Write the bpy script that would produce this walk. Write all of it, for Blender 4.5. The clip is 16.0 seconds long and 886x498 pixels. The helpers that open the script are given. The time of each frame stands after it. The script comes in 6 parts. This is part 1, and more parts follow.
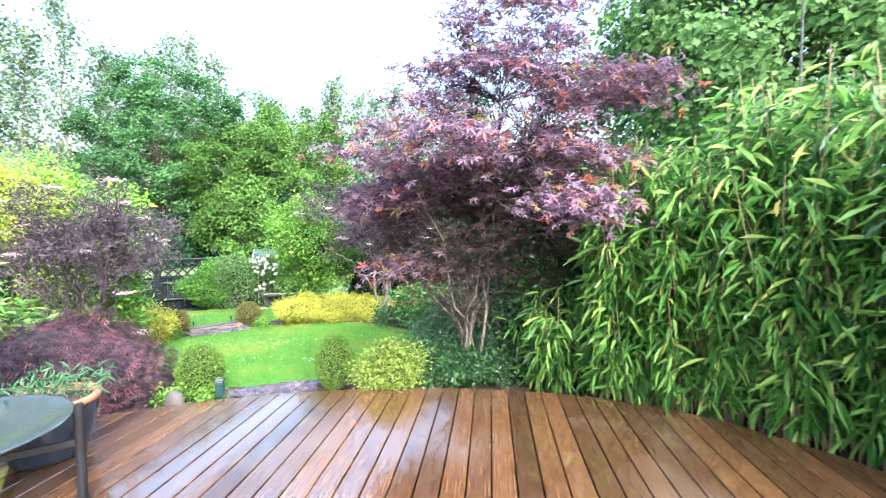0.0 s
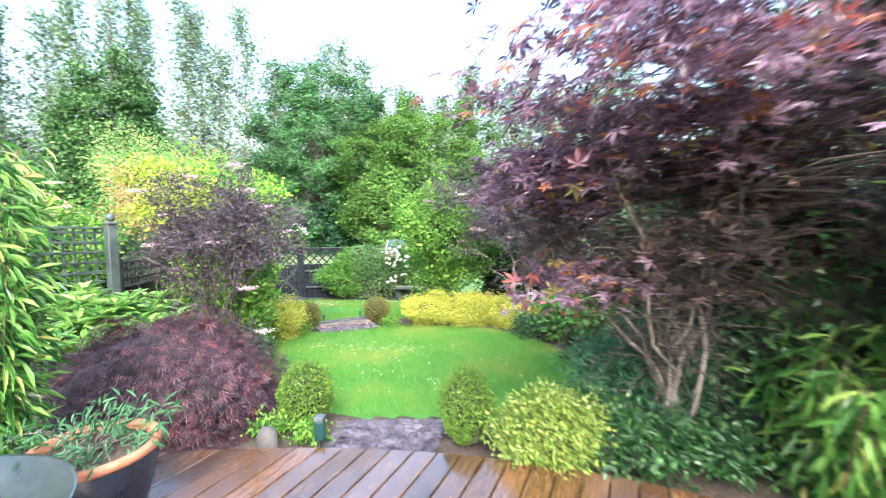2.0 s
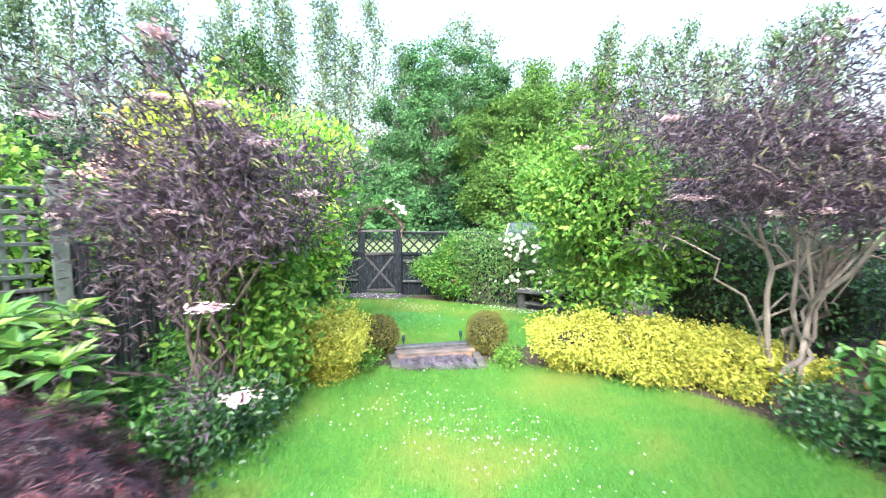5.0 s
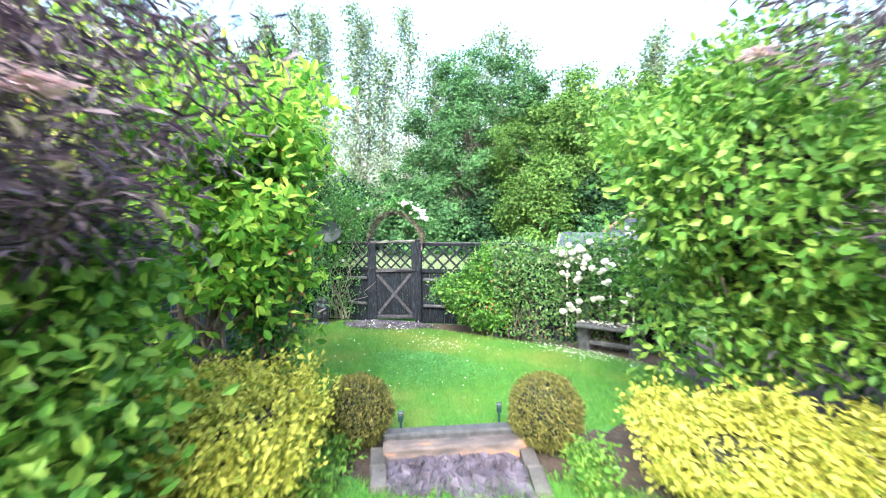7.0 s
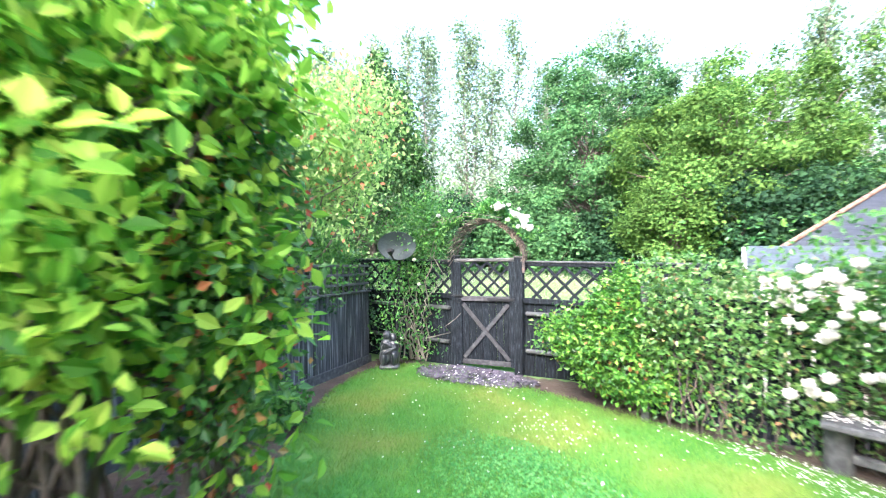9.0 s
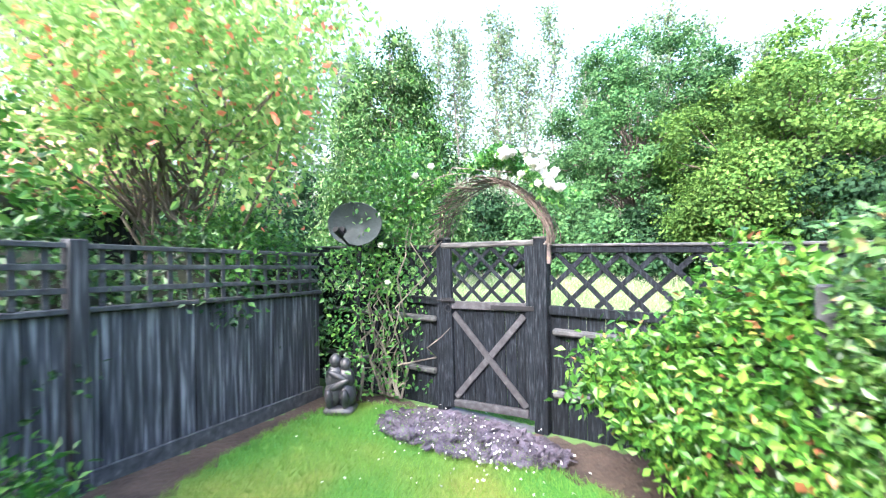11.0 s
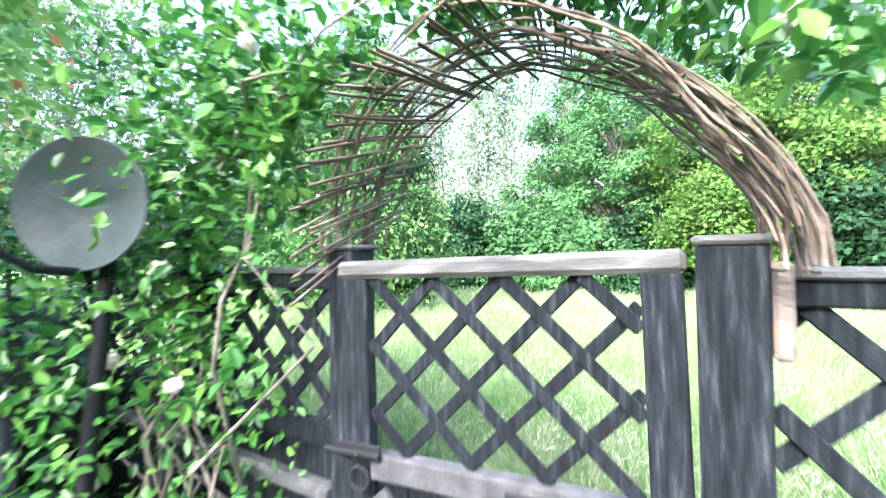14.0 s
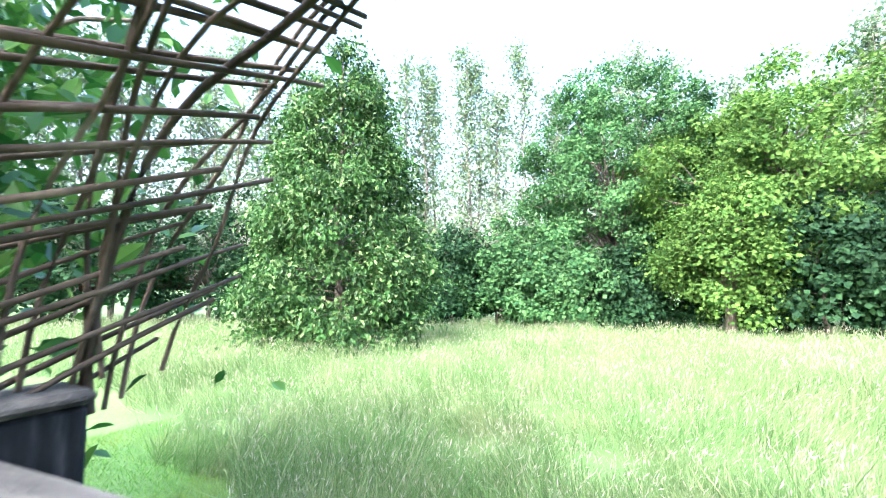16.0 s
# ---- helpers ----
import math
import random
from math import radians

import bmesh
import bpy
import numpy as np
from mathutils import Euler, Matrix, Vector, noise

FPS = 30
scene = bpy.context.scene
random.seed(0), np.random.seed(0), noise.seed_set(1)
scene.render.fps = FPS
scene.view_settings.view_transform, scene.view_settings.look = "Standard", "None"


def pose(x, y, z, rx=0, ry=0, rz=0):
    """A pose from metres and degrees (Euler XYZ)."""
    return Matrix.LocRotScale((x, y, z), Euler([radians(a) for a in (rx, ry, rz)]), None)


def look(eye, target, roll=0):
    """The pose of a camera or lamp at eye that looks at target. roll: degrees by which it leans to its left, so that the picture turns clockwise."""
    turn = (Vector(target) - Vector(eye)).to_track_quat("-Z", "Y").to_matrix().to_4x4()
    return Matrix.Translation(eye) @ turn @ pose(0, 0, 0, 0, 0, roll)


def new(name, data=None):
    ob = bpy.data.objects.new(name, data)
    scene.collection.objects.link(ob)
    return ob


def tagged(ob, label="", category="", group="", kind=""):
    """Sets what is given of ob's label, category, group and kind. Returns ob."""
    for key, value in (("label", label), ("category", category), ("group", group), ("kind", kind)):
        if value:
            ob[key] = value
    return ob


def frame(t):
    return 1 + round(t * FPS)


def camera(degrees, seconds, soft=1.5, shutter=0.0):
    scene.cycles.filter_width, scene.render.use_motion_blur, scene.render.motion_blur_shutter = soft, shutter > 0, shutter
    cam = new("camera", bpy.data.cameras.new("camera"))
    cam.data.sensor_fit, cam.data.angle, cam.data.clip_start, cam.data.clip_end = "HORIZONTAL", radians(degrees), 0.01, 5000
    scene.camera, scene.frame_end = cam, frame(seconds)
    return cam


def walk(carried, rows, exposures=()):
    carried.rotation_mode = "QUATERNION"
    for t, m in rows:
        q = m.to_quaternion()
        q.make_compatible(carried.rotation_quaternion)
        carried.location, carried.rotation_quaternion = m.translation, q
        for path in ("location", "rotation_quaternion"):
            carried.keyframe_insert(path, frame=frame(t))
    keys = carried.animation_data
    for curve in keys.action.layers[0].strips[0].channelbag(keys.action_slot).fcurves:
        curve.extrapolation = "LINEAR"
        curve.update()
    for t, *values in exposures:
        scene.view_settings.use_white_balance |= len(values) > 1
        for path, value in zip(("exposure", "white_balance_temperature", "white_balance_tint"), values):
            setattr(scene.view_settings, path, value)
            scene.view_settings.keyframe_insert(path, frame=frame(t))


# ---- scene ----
cam = camera(92.9, 16.0, 1.1, 0.65)
METRES, EYE, TILT, LEAN, TURN = 14.0, 1.505, 0.0, 0.0, 6.4
ROWS = [
    (0.0, 0.0, 0.0, 0.0, -0.02, -2.62, 0.53),
    (0.5, -0.0025, 0.0128, 0.002, 3.2, -3.27, 0.49),
    (1.0, -0.0084, 0.0367, 0.0031, 8.87, -3.62, 0.35),
    (1.5, -0.0171, 0.0643, 0.0022, 13.58, -3.8, 0.33),
    (2.0, -0.0261, 0.0978, 0.0011, 17.69, -3.92, 0.44),
    (2.5, -0.0371, 0.1298, -0.0005, 23.52, -4.3, 0.37),
    (3.0, -0.0513, 0.1666, -0.0015, 27.08, -5.65, 0.43),
    (3.5, -0.0664, 0.2021, -0.0022, 30.87, -6.13, 0.4),
    (4.0, -0.085, 0.239, -0.0047, 33.08, -6.28, 0.39),
    (6.5, -0.1751, 0.3911, -0.03, 36.57, -3.68, 0.24),
    (7.0, -0.1982, 0.4248, -0.0309, 38.99, -3.27, 0.18),
    (7.5, -0.2203, 0.4551, -0.0308, 40.92, -3.3, 0.23),
    (8.0, -0.2443, 0.4839, -0.0307, 46.08, -2.86, 0.24),
    (8.5, -0.2656, 0.5059, -0.0319, 50.04, -1.17, 0.25),
    (9.0, -0.2896, 0.5366, -0.0356, 53.73, -0.87, 0.47),
    (11.5, -0.4126, 0.6712, -0.0547, 59.43, -0.38, 0.42),
    (12.0, -0.4428, 0.6915, -0.0556, 60.48, -0.3, 0.26),
    (12.5, -0.4703, 0.7067, -0.0553, 60.66, -0.3, 0.27),
    (13.0, -0.4938, 0.72, -0.054, 60.71, -0.08, 0.43),
    (13.5, -0.5125, 0.7345, -0.0531, 58.68, 0.64, 0.66),
    (14.0, -0.5272, 0.7522, -0.0502, 55.68, 0.99, 0.91),
    (14.5, -0.5383, 0.7661, -0.0456, 55.42, 1.38, 0.91),
    (15.0, -0.551, 0.7782, -0.0445, 55.18, 3.08, 0.69),
    (15.5, -0.5591, 0.7872, -0.0419, 54.94, 4.22, 0.76),
    (16.0, -0.563, 0.7928, -0.0398, 54.72, 4.86, 0.71),
]
walk(cam, [(t, pose(0, 0, EYE, TILT, LEAN, TURN) @ pose(METRES * x, METRES * y, METRES * z, 90 + pitch, roll, yaw)) for t, x, y, z, yaw, pitch, roll in ROWS],
     [(0.0, 2.82, 5120, 14), (1.5, 2.62, 5150, 14), (4.0, 2.75, 5200, 14), (6.5, 2.72, 5200, 14), (8.0, 3.06, 5200, 16), (9.0, 3.12, 5200, 18), (11.5, 3.23, 5150, 21), (12.5, 3.4, 5100, 17), (14.2, 3.56, 5100, 16), (16.0, 3.12, 5150, 18)])

# ---- world, sun, exposure ----
SUN_ELEV, SUN_TURN = 42.0, 150.0
world = bpy.data.worlds.new("sky")
world.use_nodes = True
scene.world = world
wn = world.node_tree
sky = wn.nodes.new("ShaderNodeTexSky")
sky.sky_type, sky.sun_disc = "NISHITA", False
sky.sun_elevation, sky.sun_rotation = radians(SUN_ELEV), radians(SUN_TURN)
sky.air_density, sky.dust_density, sky.ozone_density = 2.0, 10.0, 1.0
wn.links.new(sky.outputs[0], wn.nodes["Background"].inputs[0])
wn.nodes["Background"].inputs[1].default_value = 0.15
sun_data = bpy.data.lights.new("sun", "SUN")
sun_data.energy, sun_data.angle, sun_data.color = 0.5, radians(25), (1.0, 0.98, 0.95)
sun = new("sun", sun_data)
sun.matrix_world = look((0, 0, 0), (-math.sin(radians(SUN_TURN)) * math.cos(radians(SUN_ELEV)), -math.cos(radians(SUN_TURN)) * math.cos(radians(SUN_ELEV)), -math.sin(radians(SUN_ELEV))))


# ---- materials ----
def nodes_of(name):
    m = bpy.data.materials.new(name)
    m.use_nodes = True
    nt = m.node_tree
    return m, nt, nt.nodes["Principled BSDF"]


def ramp(nt, src, stops):
    r = nt.nodes.new("ShaderNodeValToRGB")
    els = r.color_ramp.elements
    while len(els) < len(stops):
        els.new(0.5)
    for e, (p, c) in zip(els, stops):
        e.position, e.color = p, (*c, 1)
    nt.links.new(src, r.inputs[0])
    return r.outputs[0]


def noise_at(nt, scale, detail=4.0, stretch=None):
    tc = nt.nodes.new("ShaderNodeTexCoord")
    n = nt.nodes.new("ShaderNodeTexNoise")
    n.inputs["Scale"].default_value, n.inputs["Detail"].default_value = scale, detail
    if stretch:
        mp = nt.nodes.new("ShaderNodeMapping")
        mp.inputs["Scale"].default_value = stretch
        nt.links.new(tc.outputs["Object"], mp.inputs[0])
        nt.links.new(mp.outputs[0], n.inputs["Vector"])
    else:
        nt.links.new(tc.outputs["Object"], n.inputs["Vector"])
    return n.outputs["Fac"]


def mixed(nt, fac, a, b, mode="MIX"):
    m = nt.nodes.new("ShaderNodeMix")
    m.data_type, m.blend_type = "RGBA", mode
    for sock, v in ((m.inputs[0], fac), (m.inputs[6], a), (m.inputs[7], b)):
        if isinstance(v, (int, float)):
            sock.default_value = v
        elif isinstance(v, tuple):
            sock.default_value = (*v, 1)
        else:
            nt.links.new(v, sock)
    return m.outputs[2]


def bumped(nt, bsdf, height, strength, dist=0.01):
    b = nt.nodes.new("ShaderNodeBump")
    b.inputs["Strength"].default_value, b.inputs["Distance"].default_value = strength, dist
    nt.links.new(height, b.inputs["Height"])
    nt.links.new(b.outputs[0], bsdf.inputs["Normal"])


def leaf_mat(name, stops, rough=0.45, through_light=0.35, patch=0.0, gloss=0.5, dry=None):
    """Leaves: each leaf its own tone, light that shines through, darker and lighter patches of growth."""
    m, nt, b = nodes_of(name)
    g = nt.nodes.new("ShaderNodeNewGeometry")
    col = ramp(nt, g.outputs["Random Per Island"], stops)
    if patch:
        f = noise_at(nt, patch, 2.0)
        dark = nt.nodes.new("ShaderNodeHueSaturation")
        dark.inputs["Value"].default_value = 0.62
        nt.links.new(col, dark.inputs["Color"])
        f2 = ramp(nt, f, [(0.38, (0, 0, 0)), (0.62, (1, 1, 1))])
        col = mixed(nt, f2, dark.outputs[0], col)
    if dry:
        f3 = ramp(nt, noise_at(nt, 1.1, 4.0), [(0.44, (0, 0, 0)), (0.66, (0.5, 0.5, 0.5))])
        col = mixed(nt, f3, col, dry)
    nt.links.new(col, b.inputs["Base Color"])
    b.inputs["Roughness"].default_value = rough
    b.inputs["Specular IOR Level"].default_value = gloss
    t = nt.nodes.new("ShaderNodeBsdfTranslucent")
    nt.links.new(col, t.inputs[0])
    mx = nt.nodes.new("ShaderNodeMixShader")
    mx.inputs[0].default_value = through_light
    nt.links.new(b.outputs[0], mx.inputs[1])
    nt.links.new(t.outputs[0], mx.inputs[2])
    nt.links.new(mx.outputs[0], nt.nodes["Material Output"].inputs[0])
    return m


def plain_mat(name, stops, scale, rough=0.8, bump=0.3, stretch=None, metal=0.0, fine=None, per_object=0.0, dist=0.01, spec=0.5):
    """Rough stuff with variation at two scales."""
    m, nt, b = nodes_of(name)
    f1 = noise_at(nt, scale, 3.0, stretch)
    f2 = noise_at(nt, fine or scale * 9, 5.0, stretch)
    col = ramp(nt, f1, stops)
    shade = ramp(nt, f2, [(0.3, (0.6, 0.6, 0.6)), (0.7, (1, 1, 1))])
    col = mixed(nt, 0.8, col, shade, "MULTIPLY")
    if per_object:
        oi = nt.nodes.new("ShaderNodeObjectInfo")
        tone = ramp(nt, oi.outputs["Random"], [(0.0, (1 - per_object,) * 3), (1.0, (1, 1, 1))])
        col = mixed(nt, 1.0, col, tone, "MULTIPLY")
    nt.links.new(col, b.inputs["Base Color"])
    b.inputs["Roughness"].default_value, b.inputs["Metallic"].default_value = rough, metal
    b.inputs["Specular IOR Level"].default_value = spec
    bumped(nt, b, f2, bump, dist)
    return m


def deck_mat():
    """Wet timber boards: orange-brown grain, bleached patches, water film."""
    m, nt, b = nodes_of("wet_deck_timber")
    oi = nt.nodes.new("ShaderNodeObjectInfo")
    grain = noise_at(nt, 7.0, 6.0, (15.0, 0.8, 1.0))
    blot = noise_at(nt, 1.3, 3.0)
    wet = noise_at(nt, 0.9, 3.0, (2.2, 0.7, 1))
    col = ramp(nt, grain, [(0.25, (0.018, 0.009, 0.005)), (0.48, (0.078, 0.04, 0.017)), (0.72, (0.17, 0.097, 0.046))])
    tone = ramp(nt, oi.outputs["Random"], [(0.0, (0.5, 0.5, 0.52)), (1.0, (1.25, 1.15, 1.05))])
    col = mixed(nt, 1.0, col, tone, "MULTIPLY")
    col = mixed(nt, ramp(nt, blot, [(0.5, (0, 0, 0)), (0.72, (0.5, 0.5, 0.5))]), col, (0.14, 0.1, 0.07))
    tc = nt.nodes.new("ShaderNodeTexCoord")
    vo = nt.nodes.new("ShaderNodeTexVoronoi")
    vo.inputs["Scale"].default_value = 6.0
    nt.links.new(tc.outputs["Object"], vo.inputs["Vector"])
    col = mixed(nt, ramp(nt, vo.outputs["Distance"], [(0.04, (0.85, 0.85, 0.85)), (0.13, (0, 0, 0))]), col, (0.02, 0.011, 0.007))
    nt.links.new(col, b.inputs["Base Color"])
    nt.links.new(ramp(nt, wet, [(0.35, (0.13, 0.13, 0.13)), (0.65, (0.34, 0.34, 0.34))]), b.inputs["Roughness"])
    nt.links.new(ramp(nt, wet, [(0.38, (1, 1, 1)), (0.66, (0.3, 0.3, 0.3))]), b.inputs["Coat Weight"])
    b.inputs["Coat Roughness"].default_value = 0.07
    b.inputs["Coat IOR"].default_value = 1.9
    bumped(nt, b, grain, 0.25, 0.004)
    return m


DECK = deck_mat()
SOIL = plain_mat("soil", [(0.3, (0.03, 0.02, 0.013)), (0.7, (0.09, 0.065, 0.045))], 3, 0.95, 0.8, dist=0.03)
LAWN = plain_mat("lawn_turf", [(0.25, (0.04, 0.15, 0.013)), (0.5, (0.065, 0.215, 0.02)), (0.68, (0.19, 0.23, 0.035))], 1.1, 0.9, 0.6, fine=60)
FIELD = plain_mat("meadow_ground", [(0.3, (0.065, 0.155, 0.028)), (0.7, (0.14, 0.23, 0.06))], 0.35, 0.95, 0.6, fine=25)
CHAR = plain_mat("weathered_black_timber", [(0.33, (0.0075, 0.01, 0.014)), (0.55, (0.019, 0.0245, 0.032)), (0.7, (0.052, 0.063, 0.075)), (0.85, (0.15, 0.165, 0.175))], 8, 0.85, 0.9, (9, 9, 1.1), per_object=0.35, spec=0.15)
STREAKED = plain_mat("streaked_charcoal_boards", [(0.35, (0.02, 0.023, 0.03)), (0.52, (0.07, 0.076, 0.088)), (0.68, (0.27, 0.285, 0.3))], 4.5, 0.7, 0.4, (8, 8, 0.4), per_object=0.45)
BRACEWOOD = plain_mat("dull_grey_brace_timber", [(0.3, (0.025, 0.026, 0.03)), (0.6, (0.065, 0.066, 0.072)), (0.8, (0.16, 0.155, 0.15))], 6, 0.8, 0.5, (3, 3, 3), per_object=0.3)
GREYWOOD = plain_mat("worn_grey_timber", [(0.3, (0.033, 0.036, 0.04)), (0.6, (0.084, 0.09, 0.092)), (0.8, (0.185, 0.19, 0.18))], 6, 0.75, 0.5, (3, 3, 3), per_object=0.3)
PALEWOOD = plain_mat("bleached_timber", [(0.3, (0.04, 0.043, 0.045)), (0.52, (0.095, 0.098, 0.097)), (0.7, (0.2, 0.2, 0.19))], 5, 0.75, 0.6, (1.5, 9, 9), per_object=0.3)
TRELLIS = plain_mat("dark_green_timber", [(0.3, (0.035, 0.055, 0.05)), (0.7, (0.1, 0.125, 0.115))], 5, 0.6, 0.4, per_object=0.25)
BARK = plain_mat("bark", [(0.3, (0.07, 0.055, 0.045)), (0.7, (0.2, 0.17, 0.14))], 6, 0.9, 0.7, (3, 3, 0.7))
PALEBARK = plain_mat("pale_bark", [(0.3, (0.11, 0.092, 0.078)), (0.7, (0.3, 0.265, 0.225))], 6, 0.85, 0.6, (3, 3, 0.7))
TWIG = plain_mat("maple_twigs", [(0.3, (0.045, 0.036, 0.032)), (0.7, (0.13, 0.105, 0.09))], 6, 0.9, 0.6, (3, 3, 0.7))
WILLOW = plain_mat("willow_rods", [(0.3, (0.06, 0.043, 0.031)), (0.55, (0.14, 0.105, 0.076)), (0.75, (0.36, 0.31, 0.25))], 9, 0.75, 0.4, per_object=0.5)
SLATE = plain_mat("plum_slate", [(0.3, (0.028, 0.024, 0.032)), (0.7, (0.125, 0.11, 0.14))], 9, 0.6, 0.3, spec=0.3)
STONE = plain_mat("grey_stone", [(0.3, (0.045, 0.044, 0.041)), (0.7, (0.14, 0.133, 0.122))], 5, 0.8, 0.5, per_object=0.2)
RAILWOOD = plain_mat("rotting_sleeper", [(0.35, (0.06, 0.052, 0.05)), (0.56, (0.16, 0.13, 0.115)), (0.68, (0.45, 0.19, 0.06))], 4, 0.8, 0.6, (1, 4, 4))
TERRA = plain_mat("terracotta", [(0.3, (0.3, 0.11, 0.05)), (0.7, (0.5, 0.22, 0.12))], 8, 0.8, 0.3)
GLAZE = plain_mat("dark_blue_glaze", [(0.3, (0.01, 0.016, 0.03)), (0.7, (0.025, 0.035, 0.055))], 6, 0.25, 0.05)
STEEL = plain_mat("wet_steel", [(0.3, (0.19, 0.23, 0.26)), (0.7, (0.3, 0.35, 0.38))], 4, 0.2, 0.04, metal=0.85)
BLACKMETAL = plain_mat("grey_painted_metal", [(0.3, (0.009, 0.0095, 0.012)), (0.7, (0.018, 0.019, 0.022))], 6, 0.55, 0.08, spec=0.25)
DISH = plain_mat("grey_green_dish", [(0.3, (0.035, 0.05, 0.055)), (0.7, (0.07, 0.09, 0.095))], 6, 0.5, 0.05, spec=0.3)
BRONZE = plain_mat("dark_resin", [(0.3, (0.015, 0.017, 0.02)), (0.7, (0.06, 0.064, 0.068))], 14, 0.4, 0.3)
PLASTIC = plain_mat("dark_green_plastic", [(0.3, (0.01, 0.035, 0.035)), (0.7, (0.02, 0.06, 0.058))], 8, 0.35, 0.05)
LAMPGLASS = plain_mat("lamp_glass", [(0.3, (0.05, 0.065, 0.07)), (0.7, (0.09, 0.11, 0.115))], 8, 0.2, 0.02)
ROOF = plain_mat("grey_slate_roof", [(0.3, (0.045, 0.052, 0.07)), (0.7, (0.09, 0.1, 0.125))], 3, 0.75, 0.3, (1, 1, 6), spec=0.2)
FELT = plain_mat("pale_roof_felt", [(0.3, (0.09, 0.11, 0.14)), (0.7, (0.15, 0.175, 0.2))], 3, 0.85, 0.2, spec=0.2)
TILE = plain_mat("clay_ridge", [(0.3, (0.14, 0.075, 0.05)), (0.7, (0.26, 0.15, 0.1))], 5, 0.8, 0.3)
PALEWALL = plain_mat("pale_render", [(0.3, (0.5, 0.47, 0.42)), (0.7, (0.68, 0.64, 0.58))], 3, 0.85, 0.2)
PETAL = leaf_mat("white_petals", [(0.0, (0.76, 0.74, 0.71)), (1.0, (0.88, 0.86, 0.83))], 0.6, 0.5)
PINK = leaf_mat("pink_petals", [(0.0, (0.55, 0.38, 0.4)), (1.0, (0.8, 0.66, 0.66))], 0.6, 0.25)
# near-black colours for solid cores that stand in for shade inside shrubs
CORE = plain_mat("shade_core", [(0.3, (0.012, 0.016, 0.008)), (0.7, (0.035, 0.04, 0.02))], 8, 0.95, 0.6)
PURPLECORE = plain_mat("purple_shade_core", [(0.3, (0.014, 0.01, 0.012)), (0.7, (0.04, 0.026, 0.03))], 8, 0.95, 0.6)

BAMBOO = leaf_mat("bamboo_leaves", [(0.0, (0.022, 0.08, 0.014)), (0.5, (0.085, 0.22, 0.036)), (0.9, (0.27, 0.47, 0.1)), (0.985, (0.38, 0.46, 0.11)), (1.0, (0.44, 0.38, 0.14))], 0.28, 0.34)
CANE = leaf_mat("bamboo_canes", [(0.0, (0.17, 0.12, 0.07)), (0.6, (0.34, 0.26, 0.15)), (1.0, (0.2, 0.21, 0.08))], 0.6, 0.0)
MAPLE = leaf_mat("purple_maple_leaves", [(0.0, (0.05, 0.03, 0.046)), (0.45, (0.135, 0.082, 0.125)), (0.82, (0.29, 0.195, 0.275)), (0.9, (0.32, 0.09, 0.075)), (0.96, (0.32, 0.14, 0.05)), (1.0, (0.16, 0.17, 0.045))], 0.35, 0.5)
# darker copy of the maple leaf colours, with the crown's shade painted in
MAPLESHADED = leaf_mat("shaded_maple_leaves", [(0.0, (0.03, 0.02, 0.024)), (0.6, (0.085, 0.055, 0.062)), (1.0, (0.16, 0.11, 0.075))], 0.5, 0.3)
ACER = leaf_mat("red_acer_leaves", [(0.0, (0.012, 0.007, 0.011)), (0.5, (0.04, 0.018, 0.026)), (0.88, (0.11, 0.05, 0.064)), (1.0, (0.24, 0.06, 0.05))], 0.45, 0.2)
ELDER = leaf_mat("black_elder_leaves", [(0.0, (0.016, 0.011, 0.017)), (0.6, (0.058, 0.04, 0.058)), (0.92, (0.13, 0.095, 0.125)), (1.0, (0.17, 0.19, 0.05))], 0.4, 0.28)
BOXLEAF = leaf_mat("box_leaves", [(0.0, (0.05, 0.11, 0.012)), (0.6, (0.1, 0.19, 0.02)), (1.0, (0.18, 0.27, 0.035))], 0.45, 0.3, gloss=0.35)
BOXBROWN = leaf_mat("bronzed_box_leaves", [(0.0, (0.07, 0.085, 0.017)), (0.5, (0.125, 0.135, 0.027)), (1.0, (0.2, 0.17, 0.045))], 0.5, 0.3, gloss=0.3)
GOLD = leaf_mat("golden_euonymus_leaves", [(0.0, (0.13, 0.18, 0.02)), (0.3, (0.32, 0.35, 0.035)), (1.0, (0.54, 0.53, 0.09))], 0.5, 0.35, gloss=0.3)
GOLDGREEN = leaf_mat("variegated_leaves", [(0.0, (0.07, 0.14, 0.018)), (0.5, (0.16, 0.24, 0.032)), (1.0, (0.29, 0.34, 0.075))], 0.45, 0.3, gloss=0.35)
BRIGHT = leaf_mat("fresh_green_leaves", [(0.0, (0.045, 0.135, 0.014)), (0.6, (0.12, 0.26, 0.03)), (1.0, (0.26, 0.4, 0.06))], 0.5, 0.4, gloss=0.3)
LAUREL = leaf_mat("laurel_leaves", [(0.0, (0.014, 0.06, 0.007)), (0.5, (0.055, 0.165, 0.016)), (0.97, (0.19, 0.37, 0.045)), (0.99, (0.32, 0.13, 0.06)), (1.0, (0.32, 0.13, 0.06))], 0.38, 0.32, gloss=0.35)
LUSH = leaf_mat("backlit_green_leaves", [(0.0, (0.06, 0.19, 0.016)), (0.4, (0.17, 0.38, 0.032)), (0.75, (0.32, 0.53, 0.055)), (1.0, (0.48, 0.62, 0.09))], 0.5, 0.58, gloss=0.25)
DARKGREEN = leaf_mat("evergreen_leaves", [(0.0, (0.012, 0.045, 0.014)), (0.6, (0.035, 0.1, 0.025)), (1.0, (0.08, 0.17, 0.04))], 0.4, 0.25)
